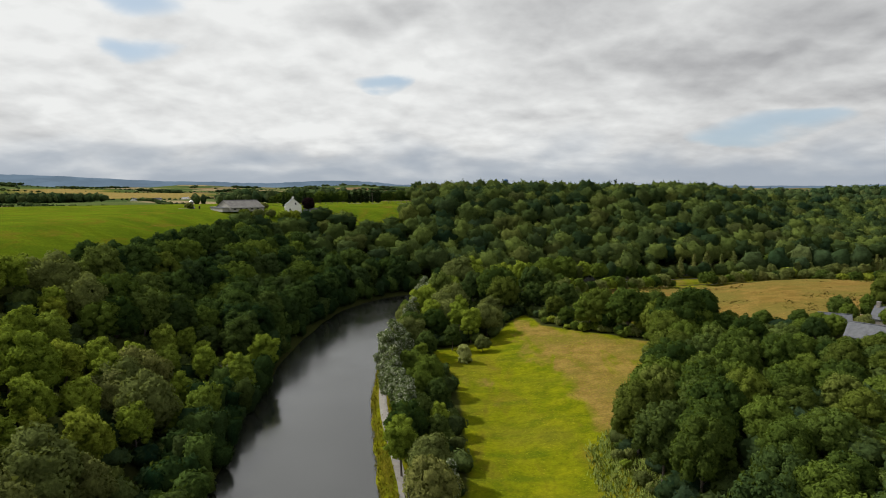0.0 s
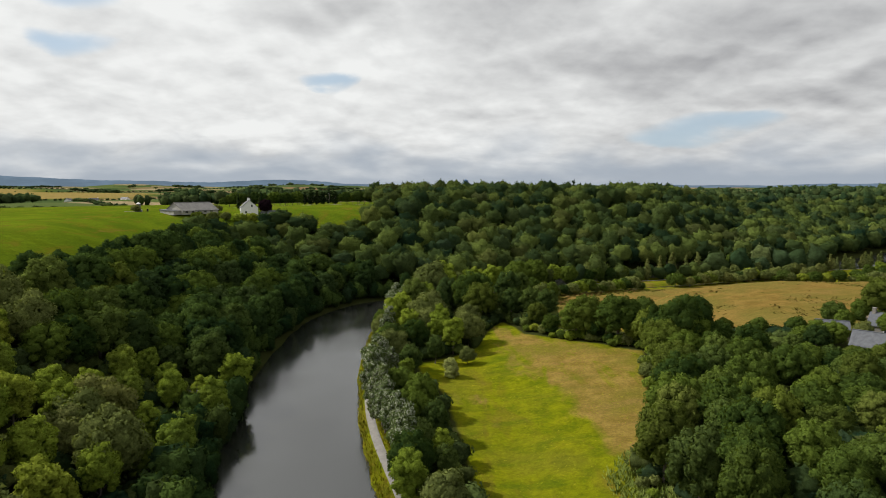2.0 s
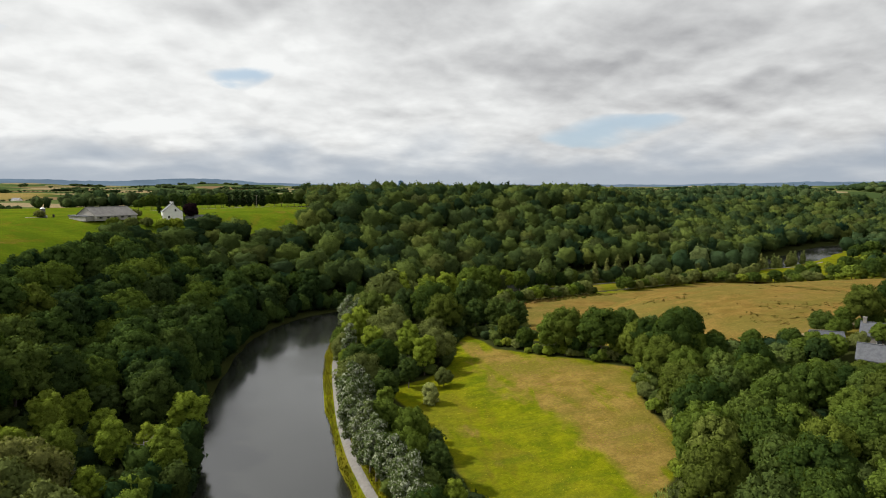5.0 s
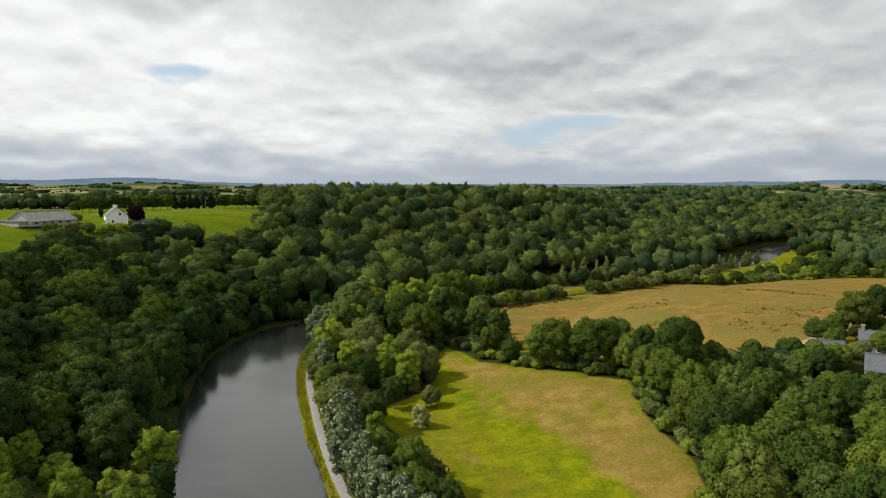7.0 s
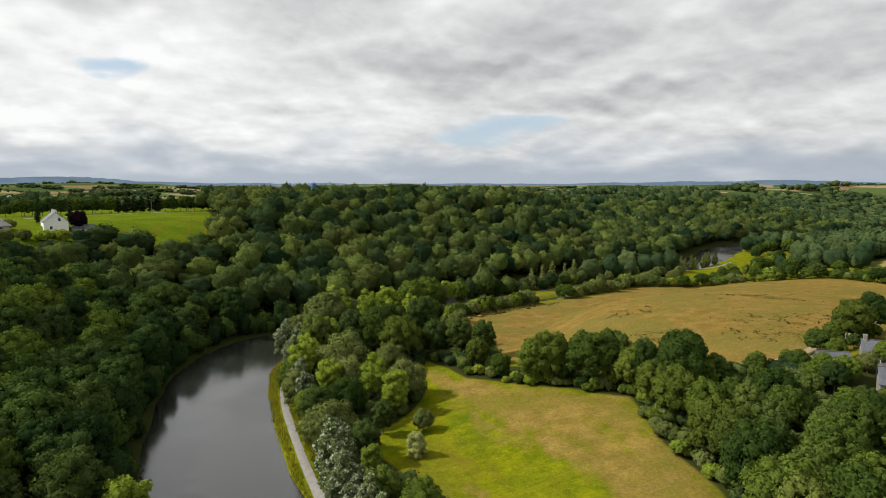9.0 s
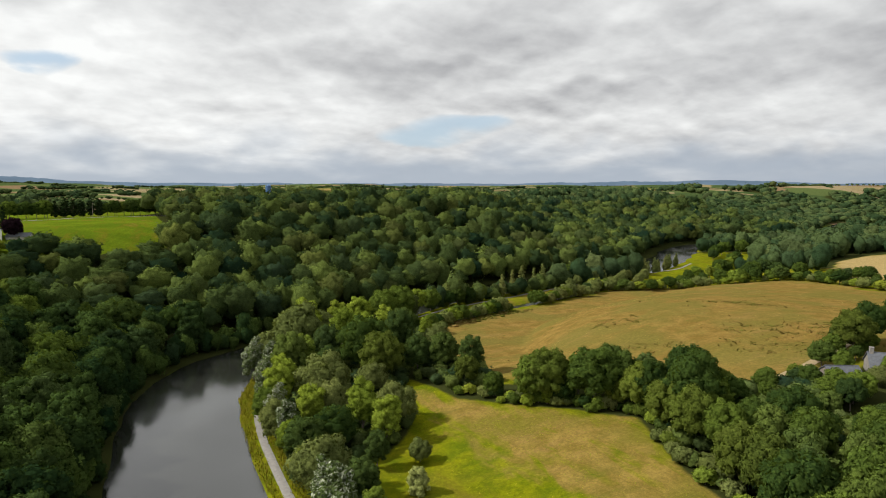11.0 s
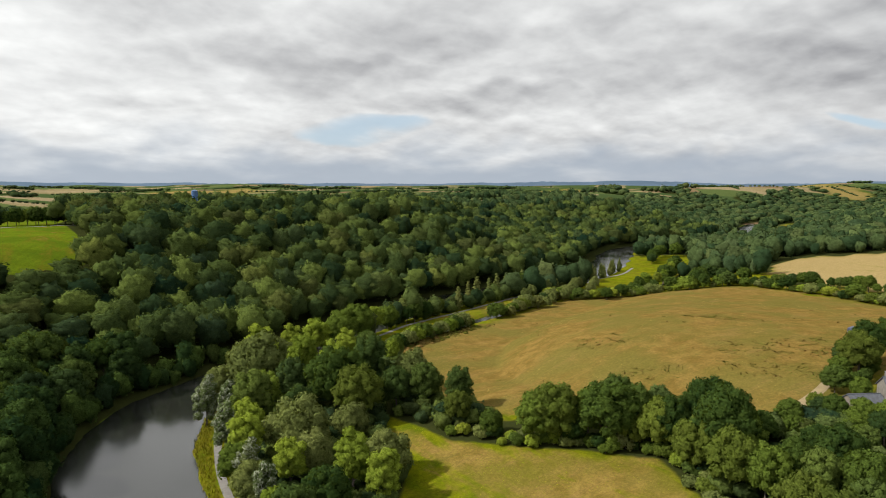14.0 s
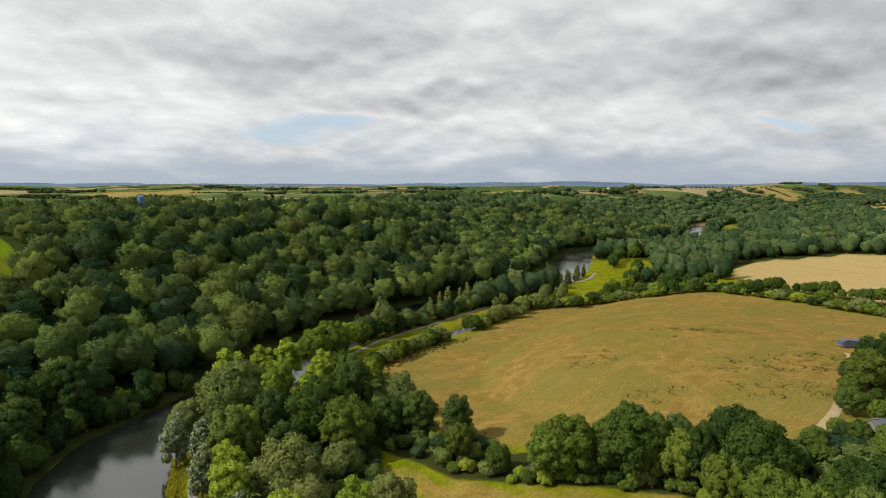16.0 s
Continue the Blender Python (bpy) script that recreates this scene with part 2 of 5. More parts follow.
def ground_material():
    m, n = material("ground")
    p = n.add("ShaderNodeTexCoord").outputs["Object"]
    cover = n.add("ShaderNodeAttribute", attribute_name="cover")
    rgb = n.add("ShaderNodeSeparateColor", {0: cover.outputs["Color"]})
    cell = n.add("ShaderNodeTexVoronoi", {"Vector": n.add("ShaderNodeMapping", {"Vector": p, "Rotation": (0, 0, 0.5), "Scale": (1.0, 1.6, 1.0)}).outputs[0], "Scale": 0.0050, "Randomness": 0.8}, distance="CHEBYCHEV")
    pick = n.add("ShaderNodeSeparateColor", {0: cell.outputs["Color"]})
    # far field colours, muted to carry the haze of distance
    plot = n.mix(n.ramp(pick.outputs[0], 0.40, 0.44), (0.060, 0.095, 0.034, 1), (0.10, 0.135, 0.045, 1))
    plot = n.mix(n.ramp(pick.outputs[0], 0.70, 0.72), plot, (0.30, 0.235, 0.125, 1))
    plot = n.mix(n.ramp(pick.outputs[0], 0.85, 0.87), plot, (0.34, 0.265, 0.155, 1))
    plot = n.mix(n.ramp(pick.outputs[0], 0.92, 0.93), plot, (0.24, 0.16, 0.09, 1))
    fine, mid, big = n.noise(p, 1.3, 6, 0.7), n.noise(p, 0.22, 5, 0.6), n.noise(p, 0.045, 4, 0.55)
    grass = n.mix(n.ramp(mid, 0.3, 0.7), (0.110, 0.140, 0.004, 1), (0.225, 0.228, 0.006, 1))
    grass = n.mix(n.math("MULTIPLY", n.ramp(big, 0.45, 0.7), 0.5), grass, (0.19, 0.165, 0.02, 1))
    dry = n.mix(n.ramp(mid, 0.3, 0.7), (0.205, 0.140, 0.030, 1), (0.30, 0.205, 0.052, 1))
    dry = n.mix(n.ramp(big, 0.42, 0.62), dry, (0.185, 0.155, 0.026, 1))
    lush = n.add("ShaderNodeAttribute", attribute_name="lush").outputs["Fac"]
    crop = n.mix(n.ramp(big, 0.35, 0.65), (0.088, 0.142, 0.008, 1), (0.140, 0.195, 0.010, 1))
    rows = n.add("ShaderNodeTexWave", {"Vector": n.add("ShaderNodeMapping", {"Vector": p, "Rotation": (0, 0, 0.35)}).outputs[0], "Scale": 0.10, "Distortion": 1.5, "Detail": 2.0}).outputs["Fac"]
    crop = n.mix(n.math("MULTIPLY", rows, 0.18), crop, (0.070, 0.115, 0.008, 1))
    grass = n.mix(lush, grass, crop)
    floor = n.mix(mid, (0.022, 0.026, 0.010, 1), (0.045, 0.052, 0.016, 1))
    edge = n.math("MULTIPLY", n.math("SUBTRACT", mid, 0.5), 0.9)
    past = n.add("ShaderNodeAttribute", attribute_name="pasture").outputs["Fac"]
    sward = n.noise(n.add("ShaderNodeMapping", {"Vector": p, "Rotation": (0, 0, 0.6), "Scale": (0.5, 1.6, 1.0)}).outputs[0], 0.10, 6, 0.62)
    streak = n.noise(n.add("ShaderNodeMapping", {"Vector": p, "Rotation": (0, 0, -0.42), "Scale": (1.0, 0.3, 1.0)}).outputs[0], 0.16, 5, 0.65, 0.4)
    patchy = n.math("MULTIPLY", n.math("SUBTRACT", streak, 0.52), n.math("SUBTRACT", 2.4, n.math("MULTIPLY", past, 2.0)))
    f_dry = n.ramp(n.math("ADD", n.math("ADD", rgb.outputs[0], n.math("MULTIPLY", edge, 0.7)), patchy), 0.2, 0.8)
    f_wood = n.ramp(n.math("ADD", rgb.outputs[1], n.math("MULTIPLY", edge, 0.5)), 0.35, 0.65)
    dry = n.mix(past, dry, n.mix(n.ramp(big, 0.40, 0.62), n.mix(n.ramp(mid, 0.3, 0.7), (0.195, 0.122, 0.030, 1), (0.290, 0.185, 0.052, 1)), (0.190, 0.150, 0.037, 1)))
    dry = n.mix(n.math("MULTIPLY", n.ramp(sward, 0.50, 0.66), 0.50), dry, (0.158, 0.134, 0.028, 1))
    dry = n.mix(n.math("MULTIPLY", n.ramp(sward, 0.46, 0.32), 0.40), dry, (0.30, 0.18, 0.065, 1))
    grass = n.mix(n.math("MULTIPLY", n.ramp(streak, 0.48, 0.66), 0.60), grass, (0.17, 0.135, 0.014, 1))
    grass = n.mix(n.math("MULTIPLY", n.ramp(sward, 0.50, 0.66), 0.60), grass, (0.095, 0.135, 0.006, 1))
    straw = n.add("ShaderNodeAttribute", attribute_name="stubble").outputs["Fac"]
    dry = n.mix(straw, dry, n.mix(mid, (0.36, 0.26, 0.105, 1), (0.45, 0.33, 0.15, 1)))
    col = n.mix(rgb.outputs[2], n.mix(f_dry, grass, dry), plot)
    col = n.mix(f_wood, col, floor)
    blade = n.noise(p, 4.5, 4, 0.7)
    col = n.mix(n.ramp(blade, 0.35, 0.65), n.mix(0.30, col, (0.03, 0.035, 0.004, 1)), col)
    col = n.mix(n.ramp(fine, 0.25, 0.75), n.mix(0.40, col, (0.02, 0.025, 0.005, 1)), col)
    s = n.add("ShaderNodeBsdfPrincipled", {"Base Color": col, "Roughness": 0.95, "Specular IOR Level": 0.0})
    finish(n, s, n.math("ADD", fine, mid), 0.5, 0.25)
    return m


def water_material():
    m, n = material("water")
    p = n.add("ShaderNodeTexCoord").outputs["Object"]
    rip = n.add("ShaderNodeMapping", {"Vector": p, "Scale": (1.0, 0.6, 1.0)}).outputs[0]
    f = n.math("ADD", n.noise(rip, 1.4, 3, 0.6), n.math("MULTIPLY", n.noise(rip, 0.18, 3, 0.5), 1.5))
    s = n.add("ShaderNodeBsdfPrincipled", {"Base Color": (0.018, 0.019, 0.016, 1), "Roughness": n.ramp(n.noise(p, 0.03, 3, 0.5), 0.35, 0.65, 0.10, 0.22), "IOR": 2.0})
    finish(n, s, f, 0.035, 0.25)
    return m


def plain(name, a, b, scale=1.0, rough=0.85, metal=0.0, bump=0.2):
    m, n = material(name)
    p = n.add("ShaderNodeTexCoord").outputs["Object"]
    f = n.math("ADD", n.math("MULTIPLY", n.noise(p, scale, 6, 0.65), 0.7), n.math("MULTIPLY", n.noise(p, scale * 6, 4, 0.6), 0.3))
    s = n.add("ShaderNodeBsdfPrincipled", {"Base Color": n.mix(n.ramp(f, 0.3, 0.7), (*a, 1), (*b, 1)), "Roughness": rough, "Metallic": metal})
    finish(n, s, f, bump, 0.03)
    return m


GROUND, WATER = ground_material(), water_material()
GRAVEL = plain("gravel", (0.15, 0.14, 0.125), (0.235, 0.22, 0.20), 1.2)
DIRT = plain("dry_dirt", (0.20, 0.15, 0.075), (0.30, 0.23, 0.12), 0.6)


# ---- building helpers ----
def mesh_object(name, verts, faces, mat, smoothed=False, normals=None):
    me = bpy.data.meshes.new(name)
    verts, faces = np.asarray(verts, np.float32), np.asarray(faces, np.int32)
    k = faces.shape[1]
    me.vertices.add(len(verts)), me.loops.add(faces.size), me.polygons.add(len(faces))
    me.vertices.foreach_set("co", verts.ravel())
    me.loops.foreach_set("vertex_index", faces.ravel())
    me.polygons.foreach_set("loop_start", np.arange(0, faces.size, k, dtype=np.int32))
    me.polygons.foreach_set("use_smooth", np.full(len(faces), smoothed))
    me.update(calc_edges=True)
    if normals is not None:
        me.polygons.foreach_set("use_smooth", np.full(len(faces), True))
        me.normals_split_custom_set_from_vertices(normals)
    me.materials.append(mat)
    return new(name, me)


def structure(ob, label, category):
    return tagged(ob, label, category, kind="structure")


def steps(lo, a, b, hi, step, grow):
    mid = list(np.arange(a, b + step / 2, step))
    out, s = [mid[-1]], step
    while out[-1] < hi:
        s *= grow
        out.append(min(out[-1] + s, hi))
    left, s = [mid[0]], step
    while left[-1] > lo:
        s *= grow
        left.append(max(left[-1] - s, lo))
    return np.array(left[:0:-1] + mid + out[1:])


def in_wood(x, y):
    """Over 0 where trees stand close: metres inside the wood."""
    d, side = along(RIVER, x, y)
    d = d - HALF
    left_edge = np.interp(y, [0, 100, 200, 250, 300, 345, 375, 400, 420], [-114, -112, -110, -112, -112, -104, -86, -44, -22])
    north = np.where((side > 0), np.minimum(d - 0.5, np.where(y < 560, x - left_edge, x + 30 - (y - 560) * 0.2)), -50)
    return north


def valley_wood(x, y):
    """Over 0 where woods stand on the valley's sides farther on, and in patches over the plateau."""
    d, side = along(RIVER, x, y)
    reach = np.where(side > 0, np.interp(x, [600, 1000], [250, 190]), np.interp(x, [700, 1100], [330, 210])) + 70 * waves(x, y, 330, 12)
    slope = np.minimum(reach - d, d - HALF - 2)
    patch = 160 * (waves(x, y, 420, 21) + 0.5 * waves(x, y, 160, 22) - 0.95)
    return np.where(slope > 0, slope, np.where(d < HALF + 2, -5, patch))


STUBBLE = [(356, 314), (385, 328), (430, 330), (480, 290), (480, 230), (400, 180), (286, 188), (298, 213), (324, 254), (320, 283)]
RIVER_MEADOW = [(640, 480), (700, 503), (850, 574), (1000, 646), (1075, 665), (900, 560), (720, 478)]
FAR_TAN = [[(-890, 1250), (-578, 1480), (-627, 1720), (-1100, 2090), (-1580, 2560), (-1294, 1880)], [(1000, 1200), (1500, 1540), (2000, 1980), (1900, 2080), (1300, 1640)],
           [(830, 340), (890, 395), (1500, 600), (1560, 540), (1000, 300)], [(1900, 900), (2000, 1020), (2750, 1620), (2820, 1400), (2300, 1000)],
           [(314, 2480), (822, 2994), (727, 2390), (366, 2170)], [(2600, 1090), (2960, 1130), (3300, 1300), (3200, 1000)]]


def farmed(x, y):
    return np.maximum.reduce([inside(p, x, y) for p in FAR_TAN])


WATERSIDE = [(232, 352), (262, 386), (300, 398), (345, 425), (395, 455), (440, 474), (470, 450), (400, 400), (360, 382), (300, 356), (250, 342)]


def build_ground():
    xs, ys = steps(-4800, -70, 130, 4800, 2.0, 1.055), steps(-700, 60, 350, 4900, 2.0, 1.05)
    gx, gy = np.meshgrid(xs, ys)
    gz = height(gx, gy)
    nx, ny = len(xs), len(ys)
    i = np.arange(nx * ny).reshape(ny, nx)
    faces = np.stack([i[:-1, :-1], i[:-1, 1:], i[1:, 1:], i[1:, :-1]], -1).reshape(-1, 4)
    ob = mesh_object("ground", np.stack([gx, gy, gz], -1).reshape(-1, 3), faces, GROUND, True)
    x, y = gx.ravel(), gy.ravel()
    mead, past = inside(MEADOW, x, y), inside(PASTURE, x, y)
    dry_core = inside([(27, 240), (36, 214), (49, 196), (60, 183), (57, 166), (54, 152), (54, 142), (42, 126), (34, 116), (31, 125), (31.5, 135), (30, 146), (31.5, 156), (29, 165), (24, 175), (23.5, 192), (25, 206)], x, y)
    stubble = inside(STUBBLE, x, y)
    dry = np.maximum(np.maximum(0.85 * smooth(0.5 + dry_core / 14), smooth(0.5 + (past + 4) / 3)), smooth(0.5 + stubble / 3))
    d, side = along(RIVER, x, y)
    green = inside(WATERSIDE, x, y)
    verge = inside([(230, 345), (262, 345), (300, 352), (345, 335), (352, 312), (312, 282), (316, 254), (290, 212), (262, 186), (230, 178), (254, 202), (276, 248), (287, 300), (244, 333)], x, y)
    open_land = np.maximum.reduce([mead, verge, past + 7, stubble, green, np.where(side < 0, 19 - d, -9), 10 - along(PATHWAY, x, y)[0], 9 - along(CANAL, x, y)[0]])
    far = np.where(side > 0, smooth((y - 640) / 60 + smooth((-x - 250) / 200) * 4), smooth((np.hypot(x, y - 200) - 640) / 90))
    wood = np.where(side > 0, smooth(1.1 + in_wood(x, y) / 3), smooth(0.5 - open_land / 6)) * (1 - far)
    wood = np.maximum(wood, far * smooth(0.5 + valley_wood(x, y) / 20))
    tilled = smooth(0.5 + farmed(x, y) / 40)
    lea = smooth(0.5 + inside(RIVER_MEADOW, x, y) / 12)
    dry, far, wood = np.maximum(dry, tilled), far * (1 - tilled) * (1 - lea), wood * (1 - tilled) * (1 - lea)
    dry = np.maximum(dry, np.where((side < 0) & (mead < -6) & (green < 0) & (d > 22), 0.42, 0.0))
    bare = inside([(4, 158), (14, 159), (14.5, 165), (10, 169), (5, 170)], x, y)
    dry = np.maximum(dry, 0.62 * smooth(0.5 + bare / 4))
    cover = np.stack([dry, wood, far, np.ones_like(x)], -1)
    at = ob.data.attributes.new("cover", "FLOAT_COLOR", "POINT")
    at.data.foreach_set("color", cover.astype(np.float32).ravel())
    for name, mask in (("pasture", smooth(0.5 + past / 4)), ("stubble", np.maximum(smooth(0.5 + stubble / 4), 0.45 * tilled))):
        at = ob.data.attributes.new(name, "FLOAT", "POINT")
        at.data.foreach_set("value", mask.astype(np.float32))
    at = ob.data.attributes.new("lush", "FLOAT", "POINT")
    at.data.foreach_set("value", (np.where(side > 0, 1.0, 0.0) * (1 - far)).astype(np.float32))
    structure(ob, "grassy valley floor, dry pasture and wooded slopes", "ground")


build_ground()


def ribbon(name, line, half, z, mat, step=4.0, lift=None):
    pts = [Vector(p) for p in line]
    path = []
    for a, b in zip(pts, pts[1:]):
        k = max(1, int((b - a).length / step))
        path += [a.lerp(b, j / k) for j in range(k)]
    path.append(pts[-1])
    # even out the corners
    q = np.array([tuple(p) for p in path])
    for _ in range(6):
        q[1:-1] = (q[:-2] + 2 * q[1:-1] + q[2:]) / 4
    t = np.gradient(q, axis=0)
    t /= np.linalg.norm(t, axis=1, keepdims=True)
    nrm = np.stack([-t[:, 1], t[:, 0]], -1)
    offs = np.linspace(-half, half, 5)
    v = (q[:, None] + nrm[:, None] * offs[None, :, None]).reshape(-1, 2)
    zz = np.full(len(v), float(z)) if lift is None else height(v[:, 0], v[:, 1]) + lift
    i = np.arange(len(v)).reshape(-1, 5)
    f = np.stack([i[:-1, 1:], i[:-1, :-1], i[1:, :-1], i[1:, 1:]], -1).reshape(-1, 4)
    return mesh_object(name, np.c_[v, zz], f, mat, True)


structure(ribbon("river_water", RIVER[:-4], HALF + 5, 0.0, WATER, 12.0), "calm grey river mirroring the cloudy sky", "water")
structure(ribbon("canal_water", CANAL, 5, 0.05, WATER, 8.0), "narrow dark canal between grassy banks", "water")
structure(ribbon("towpath", PATHWAY, 0.92, 0, GRAVEL, 3.0, 0.09), "pale gravel towpath along the river bank", "path")


# ---- trees ----
def ico(sub):
    bm = bmesh.new()
    bmesh.ops.create_icosphere(bm, subdivisions=sub, radius=1.0)
    v = np.array([tuple(a.co) for a in bm.verts])
    f = np.array([[a.index for a in b.verts] for b in bm.faces])
    bm.free()
    return v, f


ICO0, ICO2, ICO3 = ico(1), ico(2), ico(3)


def lobes_dome(r, n, wide, tall, base, small=0.30, lean=0.0, ragged=0.22):
    """Rounded leaf masses over a domed crown: rows of centre and radius in metres."""
    half = (tall - base) / 2
    core = min(wide, half) * 0.62
    out = [(0, 0, base + half, core), (wide * 0.22, 0, base + half * 0.8, core * 0.8), (-wide * 0.2, wide * 0.15, base + half * 1.05, core * 0.8)]
    for k in range(n):
        u = (k + 0.5) / n
        cz = 1 - 1.75 * u
        a = k * 2.39996 + r.uniform(-0.35, 0.35)
        ring = math.sqrt(max(0.0, 1 - cz * cz))
        grow = r.uniform(1 - ragged, 1.06)
        rad = wide * small * r.uniform(0.72, 1.25)
        reach = max(wide - rad, 0.1) * grow
        out.append((math.cos(a) * ring * reach + lean * cz, math.sin(a) * ring * reach, base + half + cz * max(half - rad * 0.8, 0.1) * grow, rad))
    return np.array(out)


def lobes_spire(r, n, wide, tall, base, small=0.42):
    """Leaf masses of a slim tree, narrowing to the top."""
    out = []
    for k in range(n):
        u = (k + 0.5) / n
        w = wide * (1.0 - 0.75 * u ** 1.6) * (0.75 + 0.25 * min(1, u * 6))
        a = k * 2.4 + r.uniform(-0.5, 0.5)
        rad = max(w * small * r.uniform(0.8, 1.2), 0.3)
        out.append((math.cos(a) * (w - rad) * r.uniform(0.5, 1.1), math.sin(a) * (w - rad) * r.uniform(0.5, 1.1), base + (tall - base - rad) * u + rad * 0.5, rad))
        if k % 3 == 0:
            out.append((0, 0, base + (tall - base) * u, w * 0.5))
    return np.array(out)


def leaf_tris(r, pos, nrm, size):
    """A bent three-cornered clump of leaves at each place."""
    m = len(pos)
    u = np.cross(nrm, r.normal(size=(m, 3)))
    u /= np.linalg.norm(u, axis=1, keepdims=True)
    v = np.cross(nrm, u)
    s = size * r.uniform(0.55, 1.3, (m, 1))
    lift = nrm * s * 0.25
    return np.stack([pos - u * s - v * s * 0.5 - lift, pos + u * s * r.uniform(0.6, 1.0, (m, 1)) - v * s * 0.6 + lift, pos + v * s * r.uniform(0.8, 1.3, (m, 1)) + u * s * r.uniform(-0.5, 0.5, (m, 1))], 1).reshape(-1, 3)


def unit(a):
    return a / np.linalg.norm(a, axis=1, keepdims=True)


def crown(r, lobes, cards, size, core=0.84, sub=ICO0, droop=-0.7, jitter=0.5):
    """Leaf clumps over the lobes, with leafy masses inside. Verts, triangles and normals."""
    verts, faces, norms = [], [], []
    k0 = 0
    sv, sf = sub
    heart = (lobes[:, :3] * lobes[:, 3:] ** 2).sum(0) / (lobes[:, 3] ** 2).sum() - [0, 0, 0.25 * np.ptp(lobes[:, 2])]
    for cx, cy, cz, rad in lobes:
        w = 1 + 0.13 * np.sin(sv @ r.uniform(-4, 4, 3) + r.uniform(0, 6)) + 0.08 * r.uniform(-1, 1, len(sv))
        v = sv * (rad * core * w)[:, None] * [1, 1, 0.9] + [cx, cy, cz]
        verts.append(v)
        faces.append(sf + k0)
        norms.append(unit(sv * 0.6 + unit(v - heart) * 0.4))
        k0 += len(sv)
    p = lobes[:, 3] ** 2
    many = int(cards * 2.8)
    which = r.choice(len(lobes), many, p=p / p.sum())
    d = unit(r.normal(size=(many, 3)))
    c, rad = lobes[which, :3], lobes[which, 3:]
    pos = c + d * rad * r.uniform(0.84, 1.14, (many, 1)) * [1, 1, 0.92]
    gap = np.min([np.linalg.norm(pos - q[:3], axis=1) / q[3] for q in lobes], axis=0)
    keep = np.where((gap > 0.78) & (d[:, 2] > droop))[0][:cards]
    pos, d = pos[keep], d[keep]
    nrm = unit(d + jitter * r.normal(size=(len(pos), 3)) + [0, 0, 0.25])
    verts.append(leaf_tris(r, pos, nrm, size))
    faces.append(np.arange(3 * len(pos)).reshape(-1, 3) + k0)
    soft = unit(d * 0.50 + unit(pos - heart) * 0.45 + nrm * 0.45)
    norms.append(np.repeat(soft, 3, axis=0))
    return np.concatenate(verts), np.concatenate(faces), np.concatenate(norms)


def canopy(r, wide, tall, base, lumps, depth, cards, size, sub):
    """A whole crown seen from afar: one domed mass with swelling boughs and clumps of leaves over it."""
    sv, sf = sub
    half = (tall - base) / 2
    boughs = unit(r.normal(size=(lumps, 3)) + [0, 0, 0.35])
    swell = r.uniform(0.5, 1.0, lumps)
    narrow = 0.9 / lumps

    def grown(d):
        b = np.exp((d @ boughs.T - 1) / narrow) * swell
        return 1 - depth + depth * 1.5 * b.max(1), boughs[b.argmax(1)], b.max(1, keepdims=True)

    def out(d, rad):
        q = d * rad[:, None] * [wide, wide, half]
        q[:, 2] = np.where(q[:, 2] < 0, q[:, 2] * 1.3, q[:, 2])
        return q + [0, 0, base + half]

    rad, near, b = grown(sv)
    verts = out(sv, rad * (1 + 0.05 * r.uniform(-1, 1, len(sv))))
    norms = unit(sv * 0.55 + unit(sv - near * 0.80) * 0.55 * np.minimum(b * 2, 1))
    faces = sf[sv[sf].mean(1)[:, 2] > -0.80]
    d = unit(r.normal(size=(cards, 3)) + [0, 0, 0.3])
    rad, near, b = grown(d)
    pos = out(d, rad * r.uniform(0.98, 1.10, cards))
    nrm = unit(d + 0.6 * r.normal(size=d.shape) + [0, 0, 0.2])
    soft = unit(d * 0.5 + unit(d - near * 0.80) * 0.4 + nrm * 0.4)
    return (np.concatenate([verts, leaf_tris(r, pos, nrm, size)]), np.concatenate([faces, np.arange(3 * cards).reshape(-1, 3) + len(sv)]),
            np.concatenate([norms, np.repeat(soft, 3, axis=0)]))


def tube_into(verts, faces, path, radii):
    base = sum(len(v) for v in verts)
    for p, rad in zip(path, radii):
        verts.append(np.array([[p[0] + rad * math.cos(a), p[1] + rad * math.sin(a), p[2]] for a in np.arange(6) * math.pi / 3]))
    for k in range(len(path) - 1):
        for j in range(6):
            a, b = base + k * 6 + j, base + k * 6 + (j + 1) % 6
            faces.append((a, b, b + 6, a + 6))


def trunk_mesh(r, tall, thick, limbs):
    verts, faces = [], []
    tube_into(verts, faces, [(0, 0, -0.6), (0, 0, 0.3), (0.02 * tall, 0, tall * 0.35), (0, 0.03 * tall, tall * 0.7)], [thick * 1.5, thick * 1.05, thick * 0.8, thick * 0.3])
    for k in range(limbs):
        a, z = k * 2.4 + r.uniform(0, 1), tall * r.uniform(0.22, 0.5)
        e = tall * r.uniform(0.16, 0.26)
        tube_into(verts, faces, [(0.01 * tall, 0, z), (math.cos(a) * e * 0.6, math.sin(a) * e * 0.6, z + e * 0.5), (math.cos(a) * e, math.sin(a) * e, z + e * 1.1)],
                  [thick * 0.5, thick * 0.33, thick * 0.1])
    return np.concatenate(verts), np.array(faces)


